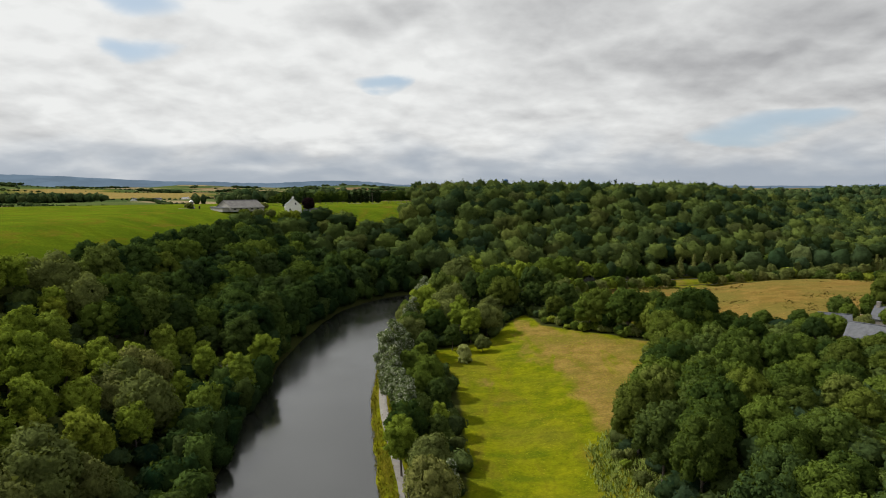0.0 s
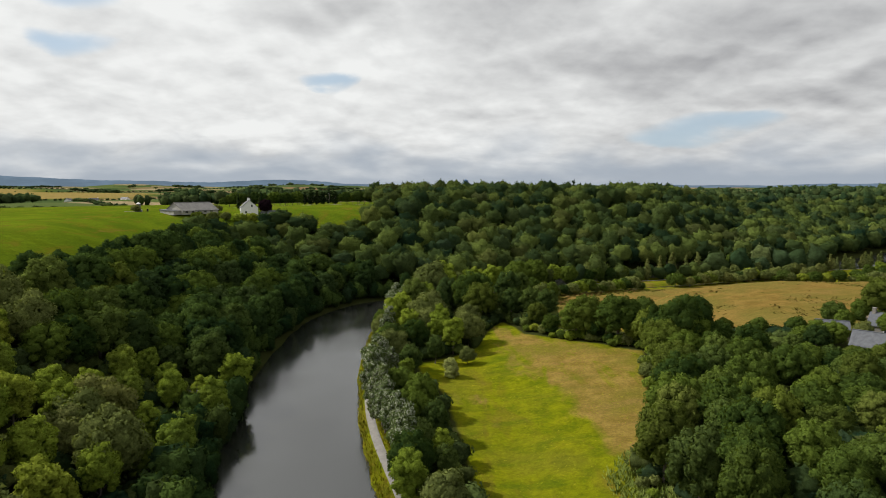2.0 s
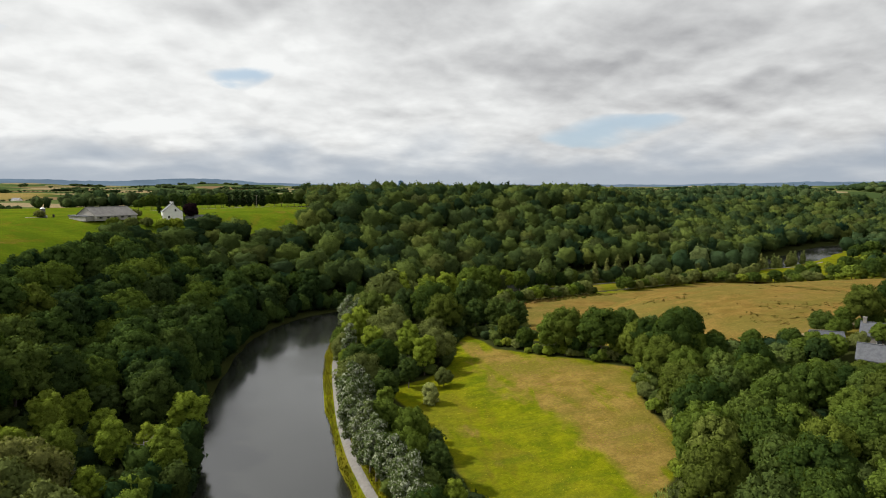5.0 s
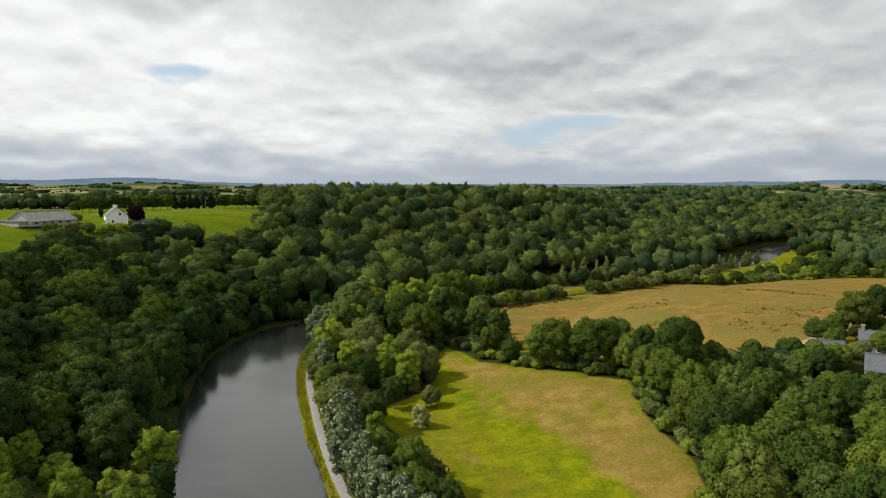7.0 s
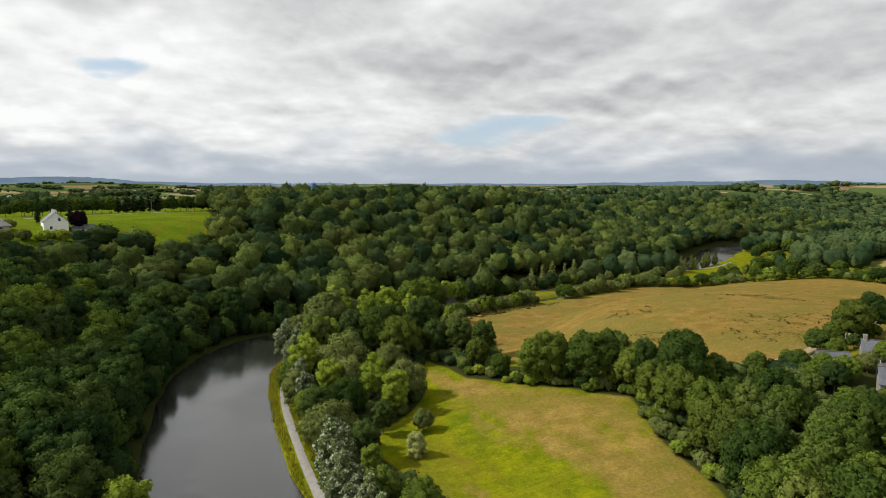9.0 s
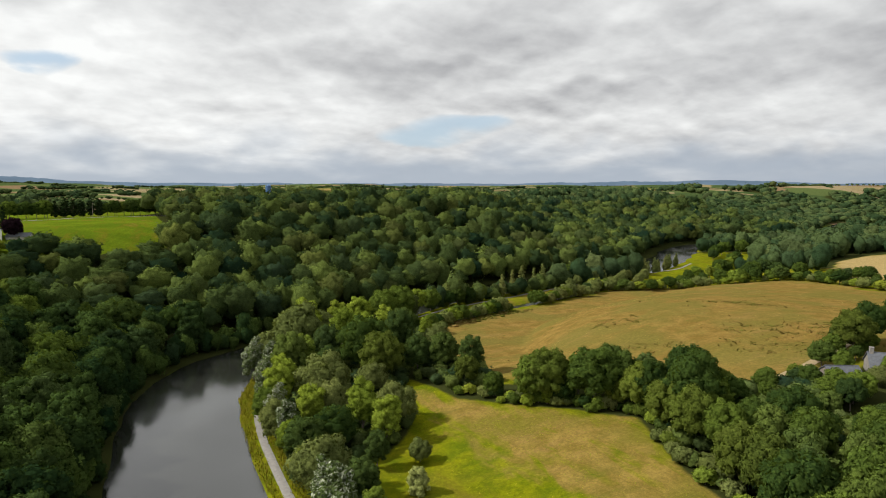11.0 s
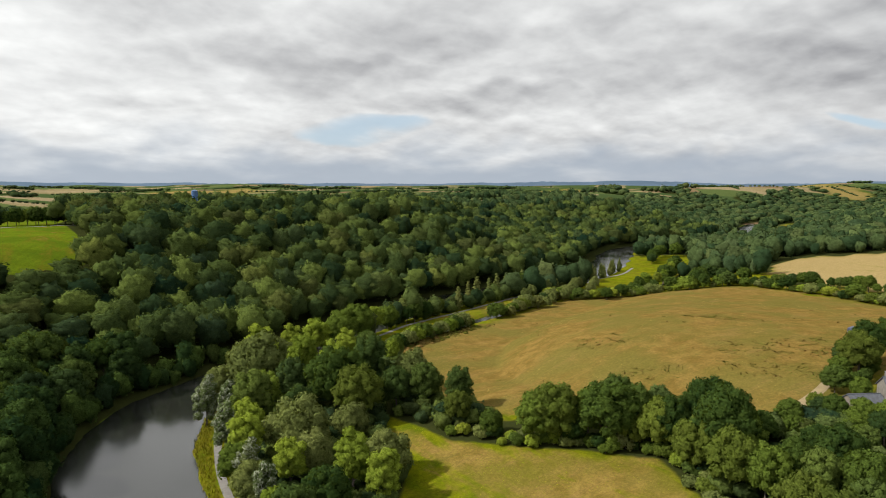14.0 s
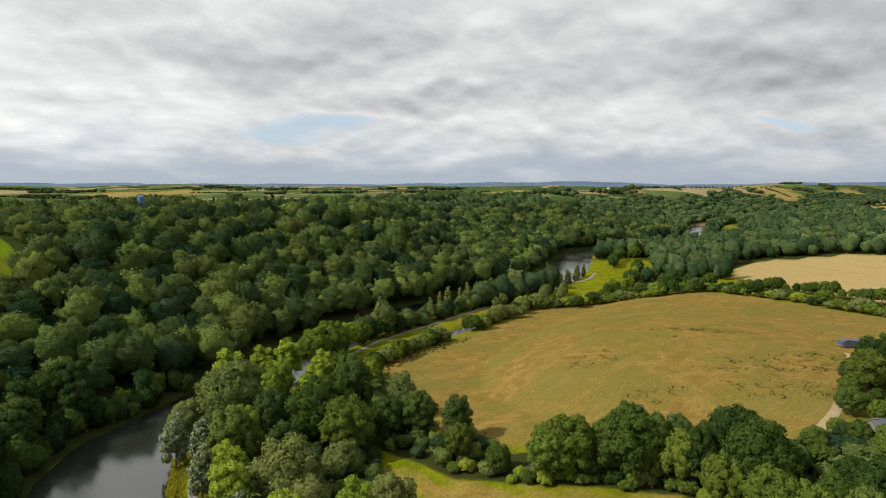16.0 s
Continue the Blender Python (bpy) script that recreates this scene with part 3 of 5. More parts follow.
def make_tree(name, seed, tall, lobes, cards, size, mat, label, category="tree", limbs=5, sub=ICO0, jitter=0.6):
    """A tree at the origin, standing on z 0: an Empty with trunk and crown."""
    r = np.random.RandomState(seed)
    top = new(name)
    v, f, nn = crown(r, lobes(r), cards, size, sub=sub, jitter=jitter)
    c = mesh_object("crown", v, f, mat, normals=nn)
    tv, tf = trunk_mesh(r, max(tall * 0.85, 1), tall * 0.02, limbs)
    t = mesh_object("trunk", tv, tf, BARK, True)
    c.parent, t.parent = top, top
    top["tall"] = tall
    return tagged(top, label, category)


USED = set()


def plant(kind, x, y, tall=None, label=None, group="", broad=1.0):
    """Puts a tree of that kind on the land, grown to a height in metres."""
    r = random.Random(int(x * 131 + y * 977))
    s = (tall or kind["tall"]) / kind["tall"]
    z = float(height(np.array([x]), np.array([y]))[0]) - 0.15
    m = Matrix.LocRotScale((x, y, z), Euler((0, 0, r.uniform(0, 6.28))), (s * broad, s * broad * r.uniform(0.92, 1.08), s))
    if kind not in USED:
        USED.add(kind)
        ob = kind
        ob.matrix_basis = m
    else:
        base = kind.scale.copy()
        kind.scale = (1, 1, 1)
        ob = copy_thing(kind, m)
        kind.scale = base
    if label:
        ob["label"] = label
    if group:
        ob["group"] = group
    return ob


def dome(n, wide, tall, base, small=0.30, lean=0.0, ragged=0.22):
    return lambda r: lobes_dome(r, n, wide, tall, base, small, lean, ragged)


def spire(n, wide, tall, base, small=0.42):
    return lambda r: lobes_spire(r, n, wide, tall, base, small)


OAKS = [make_tree(("oak_tree", "sycamore_tree")[k % 2], 10 + k, t, dome(46, w, t, t * b, 0.235, 0.0, 0.25), 3900, 0.30, OAK, "broad tree with a dense lumpy green crown")
        for k, (t, w, b) in enumerate(((13, 6.3, 0.12), (14, 6.0, 0.15), (12, 6.0, 0.10), (15, 6.4, 0.16)))]
SHADED_TREES = [make_tree("alder_tree", 15 + k, t, dome(46, w, t, t * 0.08, 0.235, 0.2, 0.3), 3700, 0.29, SHADED, "bank tree with a dense crown, shade put into its green")
          for k, (t, w) in enumerate(((15, 5.6), (14, 5.9)))]
LIMES = [make_tree("lime_tree", 24 + k, t, dome(44, w, t, t * 0.10, 0.23, 0.3, 0.35), 3500, 0.28, MIXED, "tall lime with a mid-green ragged crown") for k, (t, w) in enumerate(((15, 5.2), (13, 5.4)))]
ASHES = [make_tree("ash_tree", 20 + k, t, dome(42, w, t, t * 0.12, 0.24, 0.5, 0.4), 3500, 0.29, ASH, "tall ash with an uneven, lighter green crown")
         for k, (t, w) in enumerate(((16, 5.0), (15, 4.6), (17, 5.4)))]
SALLOWS = [make_tree("sallow_tree", 30 + k, t, dome(34, w, t, t * 0.06, 0.28, 0.4, 0.35), 3600, 0.23, SALLOW, "grey-green sallow with feathery foliage", jitter=0.8)
           for k, (t, w) in enumerate(((10, 4.6), (9, 5.0)))]
POPLARS = [make_tree("white_poplar", 40 + k, 10, dome(40, w, 10, 0.3, 0.27, 0.3, 0.5), 4600, 0.19, SILVER, "white poplar with silvery grey-green leaves", jitter=1.1)
           for k, w in enumerate((2.5, 2.1, 2.8))]
SLIM = [make_tree("black_poplar", 50 + k, 10, spire(22, w, 10, 0.6), 900, 0.36, SALLOW, "slim poplar in a row by the canal") for k, w in enumerate((1.9, 1.6))]
SHRUBS = [make_tree("shrub", 60 + k, 3.6, dome(18, 2.6, 3.6, 0.1, 0.32), 800, 0.26, m, "rounded leafy shrub", "shrub", 3)
          for k, m in enumerate((OAK, ASH, SALLOW))]
CONIFERS = [make_tree("conifer_tree", 70 + k, 16, spire(18, 2.9, 16, 1.5, 0.36), 700, 0.5, PINE, "dark pointed conifer rising over the wood") for k in range(2)]


def scatter(seed, box, gap, allowed):
    """Places with about gap metres between them, where allowed(x, y) says so."""
    r = np.random.RandomState(seed)
    x0, y0, x1, y1 = box
    gx, gy = np.meshgrid(np.arange(x0, x1, gap), np.arange(y0, y1, gap * 0.87))
    gx = gx + (np.arange(gx.shape[0]) % 2 * gap / 2)[:, None]
    x, y = gx.ravel() + r.uniform(-0.33, 0.33, gx.size) * gap, gy.ravel() + r.uniform(-0.33, 0.33, gx.size) * gap
    ok = allowed(x, y)
    return x[ok], y[ok]


def joined_wood(name, seed, x, y, tall, wide, variants, cards, size, label, lumps=12, depth=0.28, mat=None, spread=0.22, grow=None, sub=ICO2, clear=0.03):
    """Many trees in one mesh."""
    r = np.random.RandomState(seed)
    forms = []
    for k in range(variants):
        t, w = tall * r.uniform(0.85, 1.15), wide * r.uniform(0.78, 1.18)
        forms.append(canopy(r, w, t, t * clear * r.uniform(0.4, 1.6), lumps, depth, cards, size, sub))
    z = height(x, y) - 0.3
    vs, fs, ts, ns, k0 = [], [], [], [], 0
    grow = np.ones(len(x)) if grow is None else grow
    for a, b, c, g in zip(x, y, z, grow):
        v, f, nn = forms[r.randint(variants)]
        an, s = r.uniform(0, 6.28), r.uniform(1 - spread, 1 + spread)
        ca, sa = math.cos(an) * s, math.sin(an) * s
        vs.append(np.stack([v[:, 0] * ca - v[:, 1] * sa + a, v[:, 0] * sa + v[:, 1] * ca + b, v[:, 2] * s * g * r.uniform(0.88, 1.15) + c], -1).astype(np.float32))
        fs.append(f + k0)
        ns.append(np.stack([(nn[:, 0] * ca - nn[:, 1] * sa) / s, (nn[:, 0] * sa + nn[:, 1] * ca) / s, nn[:, 2]], -1).astype(np.float32))
        ts.append(np.full(len(v), r.beta(0.6, 1.0), np.float32))
        k0 += len(v)
    ob = mesh_object(name, np.concatenate(vs), np.concatenate(fs), mat or WOOD, normals=np.concatenate(ns))
    at = ob.data.attributes.new("tint", "FLOAT", "POINT")
    at.data.foreach_set("value", np.concatenate(ts))
    return tagged(ob, label, "woodland", kind="stuff")


# the wood on the near bank and the slope behind it: low trees at the water, tall ones above
def bank(x, y):
    w = in_wood(x, y)
    return (w > -0.6) & (w < 62)


x, y = scatter(1, (-132, 38, 12, 326), 8.5, bank)
depth = in_wood(x, y)
for a, b, w in zip(x, y, depth):
    r = random.Random(int(a * 77 + b * 31))
    if (b > 168 and w < 5) or (b < 168 and r.random() < 0.22):
        continue
    low = float(height(np.array([a]), np.array([b]))[0])
    # lighter trees, whose brightened leaves also carry the near bank's sunlight
    if (w < 24 and b < 168) or (w < 48 and b < 150) or (w > 34 and b < 235 and r.random() < 0.6):
        kind, tall = r.choice(SALLOWS + ASHES + ASHES), r.uniform(9, 15) + (3 if w > 30 else 0)
        text = "spreading light green tree on the wooded river bank"
    # darker leaf colour here paints the slope's shade
    elif w < 14:
        kind, tall = r.choice(SHADED_TREES), r.uniform(13.5, 17.5)
        text = "tree leaning over the water, the bank's shade in its leaf colour"
    else:
        kind, tall = r.choice(OAKS + (SHADED_TREES * 3 if b > 180 and w < 45 else LIMES)), r.uniform(10.5, 19)
        text = "tall tree in the wood on the steep river bank"
    if a < -64:
        tall = max(5.0, min(tall, r.uniform(36.5, 39.5) - low))
    plant(kind, a, b, tall, text, "trees of the bank wood")
x, y = scatter(11, (-62, 60, 20, 330), 3.6, lambda x, y: (in_wood(x, y) > np.where(y > 168, 0.8, -1.2)) & (in_wood(x, y) < 7))
joined_wood("bank_undergrowth", 12, x, y, 6.6, 3.1, 6, 240, 0.36, "low undergrowth hanging over the water's edge", 12, 0.35, THICKET, 0.38)
# the hillside beyond
x, y = scatter(2, (-132, 76, 700, 800), 9.6, lambda x, y: (in_wood(x, y) > np.where((x > 250) & (x < 530), 7, 1)) & ((y > 326) | (in_wood(x, y) >= 62)) & (y < 660 + 0.1 * x) & ~((x < -36) & (y > 384)))
joined_wood("hillside_wood", 5, x, y, 17, 6.5, 14, 560, 0.46, "dense deciduous wood on the valley side", 26, 0.36, sub=ICO3, clear=0.2, spread=0.26, grow=np.where((x < -60) & (y < 345), np.clip((38.5 - height(x, y)) / 17.5, 0.4, 0.95), np.where((x < -25) & (y < 430), 0.66, 0.95)))
for a, b, t in ((160, 607, 22), (168, 612, 24), (172, 604, 21), (129, 640, 21), (262, 640, 21), (268, 645, 20), (55, 565, 19)):
    plant(CONIFERS[int(a) % 2], a, b, t, "dark pointed conifer on the hill's crest", "crest conifers")


# the woods go on downstream
x, y = scatter(22, (-130, -130, 110, 36), 10.5, lambda x, y: (in_wood(x, y) > 1) | ((along(RIVER, x, y)[1] < 0) & (inside(MEADOW, x, y) < -4) & (x > 12)))
joined_wood("downstream_wood", 23, x, y, 13, 7.0, 5, 100, 0.7, "deciduous woods on both sides farther downstream", 12, 0.30, spread=0.25)


# the wood between meadow and farm
def farm_wood(x, y):
    return (inside(MEADOW, x, y) < -2.2) & (inside(PASTURE, x, y) < -3) & (inside(FARMYARD, x, y) < -3) & (x > 30) & (x < 170)


FARMYARD = [(90, 145), (94, 137), (101, 131), (124, 141), (133, 161), (130, 172), (112, 169), (99, 168), (96, 154)]
x, y = scatter(3, (30, 38, 170, 200), 9.2, farm_wood)
for a, b in zip(x, y):
    r = random.Random(int(a * 77 + b * 31))
    low = float(height(np.array([a]), np.array([b]))[0])
    tall = min(max(r.uniform(19.6, 22.6) - 0.02 * max(0, b - 150) * max(0, a - 66) * 0.2 - low, 4.5), 15)
    plant(r.choice(OAKS + OAKS + LIMES), a, b, tall, "large deciduous tree in the wood beside the meadow", "trees beside the meadow", min(max(9.4 / tall, 0.86), 1.15))
x, y = scatter(13, (24, 60, 75, 212), 3.6, lambda x, y: (inside(MEADOW, x, y) < 0.3) & (inside(MEADOW, x, y) > -3.2) & (x > 30) & (x + y * 0.1 > 40) & (inside(PASTURE, x, y) < -2))
for a, b in zip(x, y):
    r = random.Random(int(a * 77 + b * 31))
    plant(r.choice(SHRUBS), a, b, r.uniform(1.6, 3.6), "low shrub at the meadow's edge", "meadow edge shrubs")

x, y = scatter(18, (30, 60, 112, 172), 4.6, lambda x, y: farm_wood(x, y) & (inside(MEADOW, x, y) < -1.5))
joined_wood("farm_undergrowth", 19, x, y, 4.2, 3.2, 5, 140, 0.38, "leafy undergrowth below the trees beside the meadow", 9, 0.35)
x, y = scatter(20, (-112, 34, -20, 170), 5.0, lambda x, y: (in_wood(x, y) > 2.5) & (in_wood(x, y) < 62))
joined_wood("slope_undergrowth", 21, x, y, 4.4, 3.4, 5, 140, 0.40, "leafy undergrowth below the trees of the bank", 9, 0.35)

# the trees between towpath and meadow
BEND = [(15, 300, 22, 1), (25, 289, 18, 1), (-5.4, 264, 15, 3), (-1.3, 257, 18, 0), (22.6, 257.5, 20, 0), (24, 247, 17, 0), (38.7, 269, 19, 0), (36.5, 248, 14, 0), (43.5, 244, 14, 0), (46.5, 232, 13, 0), (2.8, 235.5, 16, 2), (6, 213, 15, 1),
        (9.4, 206.4, 13, 0), (15.6, 216, 12, 0), (-9.3, 236, 15, 0), (18, 239.4, 10, 2), (7.4, 279, 22, 2), (30, 276, 17, 0), (13, 266, 17, 0), (47, 285, 16, 0), (51, 263, 14, 0), (-9, 272, 14, 3)]
EDGE = [(-11.7, 215, 13, 3), (-10.3, 204, 12, 0), (-11, 190, 12.5, 2), (-5, 183, 10, 0), (-10.5, 176.6, 11.5, 3), (3, 196, 9, 0), (12.7, 195, 5.5, 2), (-4, 222, 13, 1), (2, 224, 12, 2), (-3, 206, 12, 0),
        (-5, 246, 15, 0), (8, 248, 15, 0), (4, 262, 16, 1), (-10, 250, 13, 3), (-11.5, 227, 12, 3), (-2, 284, 14, 0), (9, 292, 16, 1), (21, 303, 17, 0),
        (-12.4, 199, 8, 1), (-12.9, 208.5, 10, 0), (-13.0, 219.5, 11, 2), (-12.6, 230, 11, 0)]
NEAR = [(-13.9, 169, 15.5, 3), (-14.4, 160, 14, 3), (-13, 151, 13.5, 3), (-11.6, 143, 13.5, 3), (-8.8, 135.4, 13, 3), (-7.6, 127.7, 12, 3), (-6.3, 173, 9, 0), (-3.6, 152, 11, 0), (-1.2, 137.6, 9.5, 0), (-5.0, 128, 9.5, 0), (-0.7, 125.5, 8, 0),
        (-7.0, 115.7, 12, 0), (-7.4, 108, 12, 0), (0.6, 93.5, 11, 3), (-2, 90.5, 12, 0), (-2, 104, 10, 0), (-6.5, 140.8, 11, 0), (-8.5, 160, 10, 0), (-1, 116, 9, 0), (-12.6, 182, 12, 3),
        (-14.2, 164.5, 13, 3), (-13.8, 155.5, 12.5, 3), (-12.4, 147, 12, 3), (-10.4, 139, 12, 3), (-8.4, 131.5, 11, 3), (-7.0, 122.5, 11, 3)]
SETS = (OAKS[:2] + LIMES + LIMES[:1], ASHES, SALLOWS, POPLARS)
for rows in (BEND, EDGE, NEAR):
    for a, b, t, k in rows:
        if k == 0 and int(abs(a) * 13 + b * 7) % 5 == 2:
            k = 1
        elif k == 0 and int(abs(a) * 13 + b * 7) % 5 == 4:
            k = 2
        plant(SETS[k][int(a * 7 + b) % len(SETS[k])], a, b, t, ("leafy oak", "slender ash", "feathery grey-green sallow", "silvery white poplar")[k] + " between the towpath and the meadow", "trees along the towpath",
              (0.92, 0.95, 0.95, 0.98)[k])
willow = make_tree("willow_bush", 80, 6, dome(24, 2.5, 6, -1.6, 0.36, 0.3, 0.4), 1900, 0.21, WILLOW, "pale yellowish willow bush standing alone in the meadow", "shrub", 3)
plant(willow, 6.6, 182.5, 5.8)


def band_fill(x, y):
    w, ps = along(PATHWAY, x, y)
    c, _ = along(CANAL, x, y)
    d, side = along(RIVER, x, y)
    return (side < 0) & (ps < 0) & (w > 3.2) & (inside(MEADOW, x, y) < -1.0) & (inside(PASTURE, x, y) < -2) & (c > 5) & (d > HALF + 2) & ((x < 30) | (y > 222)) & (x < 80) & (y > 90) & (y < 322)


x, y = scatter(14, (-18, 90, 80, 325), 4.6, band_fill)
joined_wood("towpath_undergrowth", 15, x, y, 3.8, 2.8, 5, 160, 0.34, "bushy undergrowth between the towpath and the meadow", 9, 0.35)
# tall trees on the strip between river and canal
for a, b, t in ((52, 318, 17), (64, 328, 17), (76, 335, 14), (40, 313, 18), (86, 342, 12), (70, 338, 14), (58, 308, 12), (46, 300, 14), (60, 334, 15), (46, 326, 16), (32, 316, 17), (66, 300, 9), (60, 292, 10)):
    plant((OAKS + ASHES)[int(a) % 7], a, b, t, "tree on the strip between river and canal", "canal trees")
for a, b, t in ((104, 348, 9.5), (112, 351, 9), (120, 354, 9.8), (99, 347, 8.5), (203, 384, 13)):
    plant(OAKS[int(a) % 4], a, b, t, "bright green tree standing along the canal path", "canal trees")
for k in range(9):
    plant(SLIM[k % 2], 138 + k * 9.5, 360 + k * 3.6 + (k % 3), 12.5 + (k * 7 % 5) * 0.7, group="poplar row", broad=1.1)
for k in range(22):
    plant(SLIM[k % 2], 236 + k * 4.4, 386 + max(0, k - 5) * 1.75 + (k * 5 % 4), 8.5 + (k * 7 % 5) * 0.7, "slim grey poplar in the row at the river", "river poplars", 1.25)
def strip(x, y):
    d, side = along(RIVER, x, y)
    w, ps = along(PATHWAY, x, y)
    return (side < 0) & (ps > 0) & (d > HALF + 1) & (w > 2.2) & (x > 5) & (x < 250)


x, y = scatter(16, (5, 280, 250, 420), 5.2, strip)
joined_wood("riverside_growth", 17, x, y, 12.5, 4.4, 6, 200, 0.45, "bushy growth between the river and the canal path", 11, 0.35, spread=0.40, grow=np.where(x > 112, 0.6, 1.0))
# hedge between meadow and pasture
for a, b, t, k, w in ((48.6, 203.5, 13, 0, 0.95), (57.5, 191, 15.7, 1, 1.0), (64, 182, 12.5, 2, 0.85), (66, 168.5, 17, 3, 0.95), (43, 214, 7, 2, 0.9), (41, 225, 9.5, 0, 0.85), (53, 197, 8, 2, 0.8), (61, 187, 8, 0, 0.8), (73, 176, 14, 0, 0.9)):
    plant(OAKS[k], a, b, t, "rounded oak in the hedge between meadow and pasture", "hedge trees", w)
for k in range(14):
    u = k / 13
    plant(SHRUBS[k % 3], 37 + 27 * u, 222 - 42 * u + (k % 2) * 1.2, 2.6 + (k * 5 % 4) * 0.4, "shrub in the hedge between meadow and pasture", "hedge shrubs")
# bushes along the canal
for k in range(34):
    u = k / 33
    a = 66 + 150 * u
    b = float(np.interp(a, [70, 105, 140, 180, 230], [311, 323.5, 333.5, 346.5, 368])) + (k * 7 % 3) * 0.7 - 1
    if 124 < a < 142:
        continue
    plant(SHRUBS[(0, 2, 0, 2, 1)[k % 5]], a, b, 4.0 + (k * 7 % 6) * 0.7, "bushy shrub on the canal bank", "canal shrubs")
for a, b, t in ((150, 332, 6), (181, 340, 6), (190, 345, 7), (215, 357, 7.5), (222, 360, 7), (208, 353, 6), (160, 340, 7), (168, 343, 7.5), (176, 341, 7), (196, 351, 8), (203, 349, 7), (228, 366, 8), (236, 372, 8), (244, 377, 7.5), (232, 356, 7), (240, 362, 7), (99, 321, 6), (110, 325, 6.5), (118, 328, 6), (186, 362, 7.5), (194, 366, 8), (212, 372, 8.5), (222, 376, 8), (232, 381, 8), (250, 369, 8), (256, 374, 7)):
    plant(SALLOWS[int(a) % 2], a, b, t, "rounded sallow on the canal bank", "canal shrubs")
# hedges round the pasture's far end
for a, b, t in ((226, 338, 7.5), (240, 339, 8), (252, 337, 7), (261, 333, 8.5), (268, 326, 9), (274, 318, 9), (281, 313, 9), (288, 322, 11), (298, 328, 12), (310, 330, 12), (304, 316, 10), (290, 304, 9.5), (314, 308, 9)):
    plant(OAKS[int(a * 3) % 4], a, b, t, "hedge tree at the far corner of the pasture", "far hedge trees")
HEDGE = [(209, 349), (247, 337), (296, 303), (284, 247), (262, 197)]
for k in range(46):
    u = k / 45 * 4
    q = min(int(u), 3)
    (ax, ay), (bx, by) = HEDGE[q], HEDGE[q + 1]
    a, b = ax + (bx - ax) * (u - q) + (k % 2), ay + (by - ay) * (u - q)
    plant((SHRUBS + OAKS)[(k * 5) % 7 if k % 4 == 1 else k % 3], a, b, (3.4 if k % 4 != 1 else 6.0) + (k * 7 % 5) * 0.6, "leafy growth in the hedge beside the pasture", "pasture hedge", 1.15)
for k in range(22):
    u = k / 21
    plant((OAKS + LIMES[1:])[k * 3 % 5], 303 - 24 * u + 14 * math.sin(u * 3.1) + (k * 5 % 3), 290 - 100 * u, 5.5 + (k * 7 % 6) * 0.75, "dense hedge tree between pasture and stubble field", "stubble hedge")
for a, b, t in ((384, 428, 9), (392, 434, 10.5), (402, 441, 11), (413, 446, 10), (425, 453, 12), (437, 458, 11), (450, 452, 13)):
    plant(OAKS[int(a * 3) % 4], a, b, t, "round tree at the end of the waterside meadow", "waterside trees")
for k in range(16):
    u = k / 15
    plant((OAKS + ASHES)[k * 3 % 7], 252 + 128 * u + (k % 3) * 1.5, float(np.interp(u, [0, 0.4, 1], [341, 355, 402])) + (k * 5 % 4), 8 + (k * 7 % 5), "bright round tree between waterside meadow and stubble", "waterside hedge")
# the row of trees behind the upper fields
for k in range(40):
    a, b = -150 + k * 3.4 + (k * 7 % 3), 552 + k * 0.55 + (k * 5 % 5)
    if 19 <= k < 28:
        plant(CONIFERS[k % 2], a, b, 11 + (k * 7 % 4), "dark conifer in the tree row behind the field", "field tree row", 1.7)
    else:
        plant(OAKS[k % 4], a, b, 8.5 + (k * 7 % 5), "tree in the row behind the upper field", "field tree row")
# trees round the farm
for a, b, t, k in ((121.5, 167.5, 12.5, 1), (124.5, 171, 8, 2), (118, 170, 6, 0), (133, 170, 12, 3), (107.5, 166.5, 7, 2), (142, 168, 12, 1), (88, 153, 4.5, 3), (84, 164, 4.5, 0), (93, 160, 6.5, 1), (96, 151, 7, 0), (95, 155.5, 6.5, 1), (91, 150, 7.5, 3), (95.5, 165, 4.5, 2), (111, 152, 6.5, 1), (106, 160.5, 6, 3), (117, 152, 8, 0), (126, 157, 9, 2), (86, 137, 7, 1), (90, 133.5, 7, 2), (82, 142, 6.5, 3), (79, 147, 6, 0), (93, 131, 7.5, 0), (85, 131, 8, 2), (91, 138.5, 6, 3), (96, 133, 7, 1), (89, 142, 5.5, 2), (94, 151, 5, 1), (100, 131, 7.5, 2), (97, 128.5, 8, 1), (104, 132, 7, 3), (108, 135, 7, 0), (118, 164.5, 4.2, 1), (124, 166, 4.5, 2), (130, 167.5, 4.2, 0), (113.5, 165, 4, 3)):
    plant(OAKS[k], a, b, t, "broad tree beside the farm roofs", "farm trees")
plant(SALLOWS[0], 104.5, 152, 5.2, "pale green sallow between the farm roofs", "farm trees")

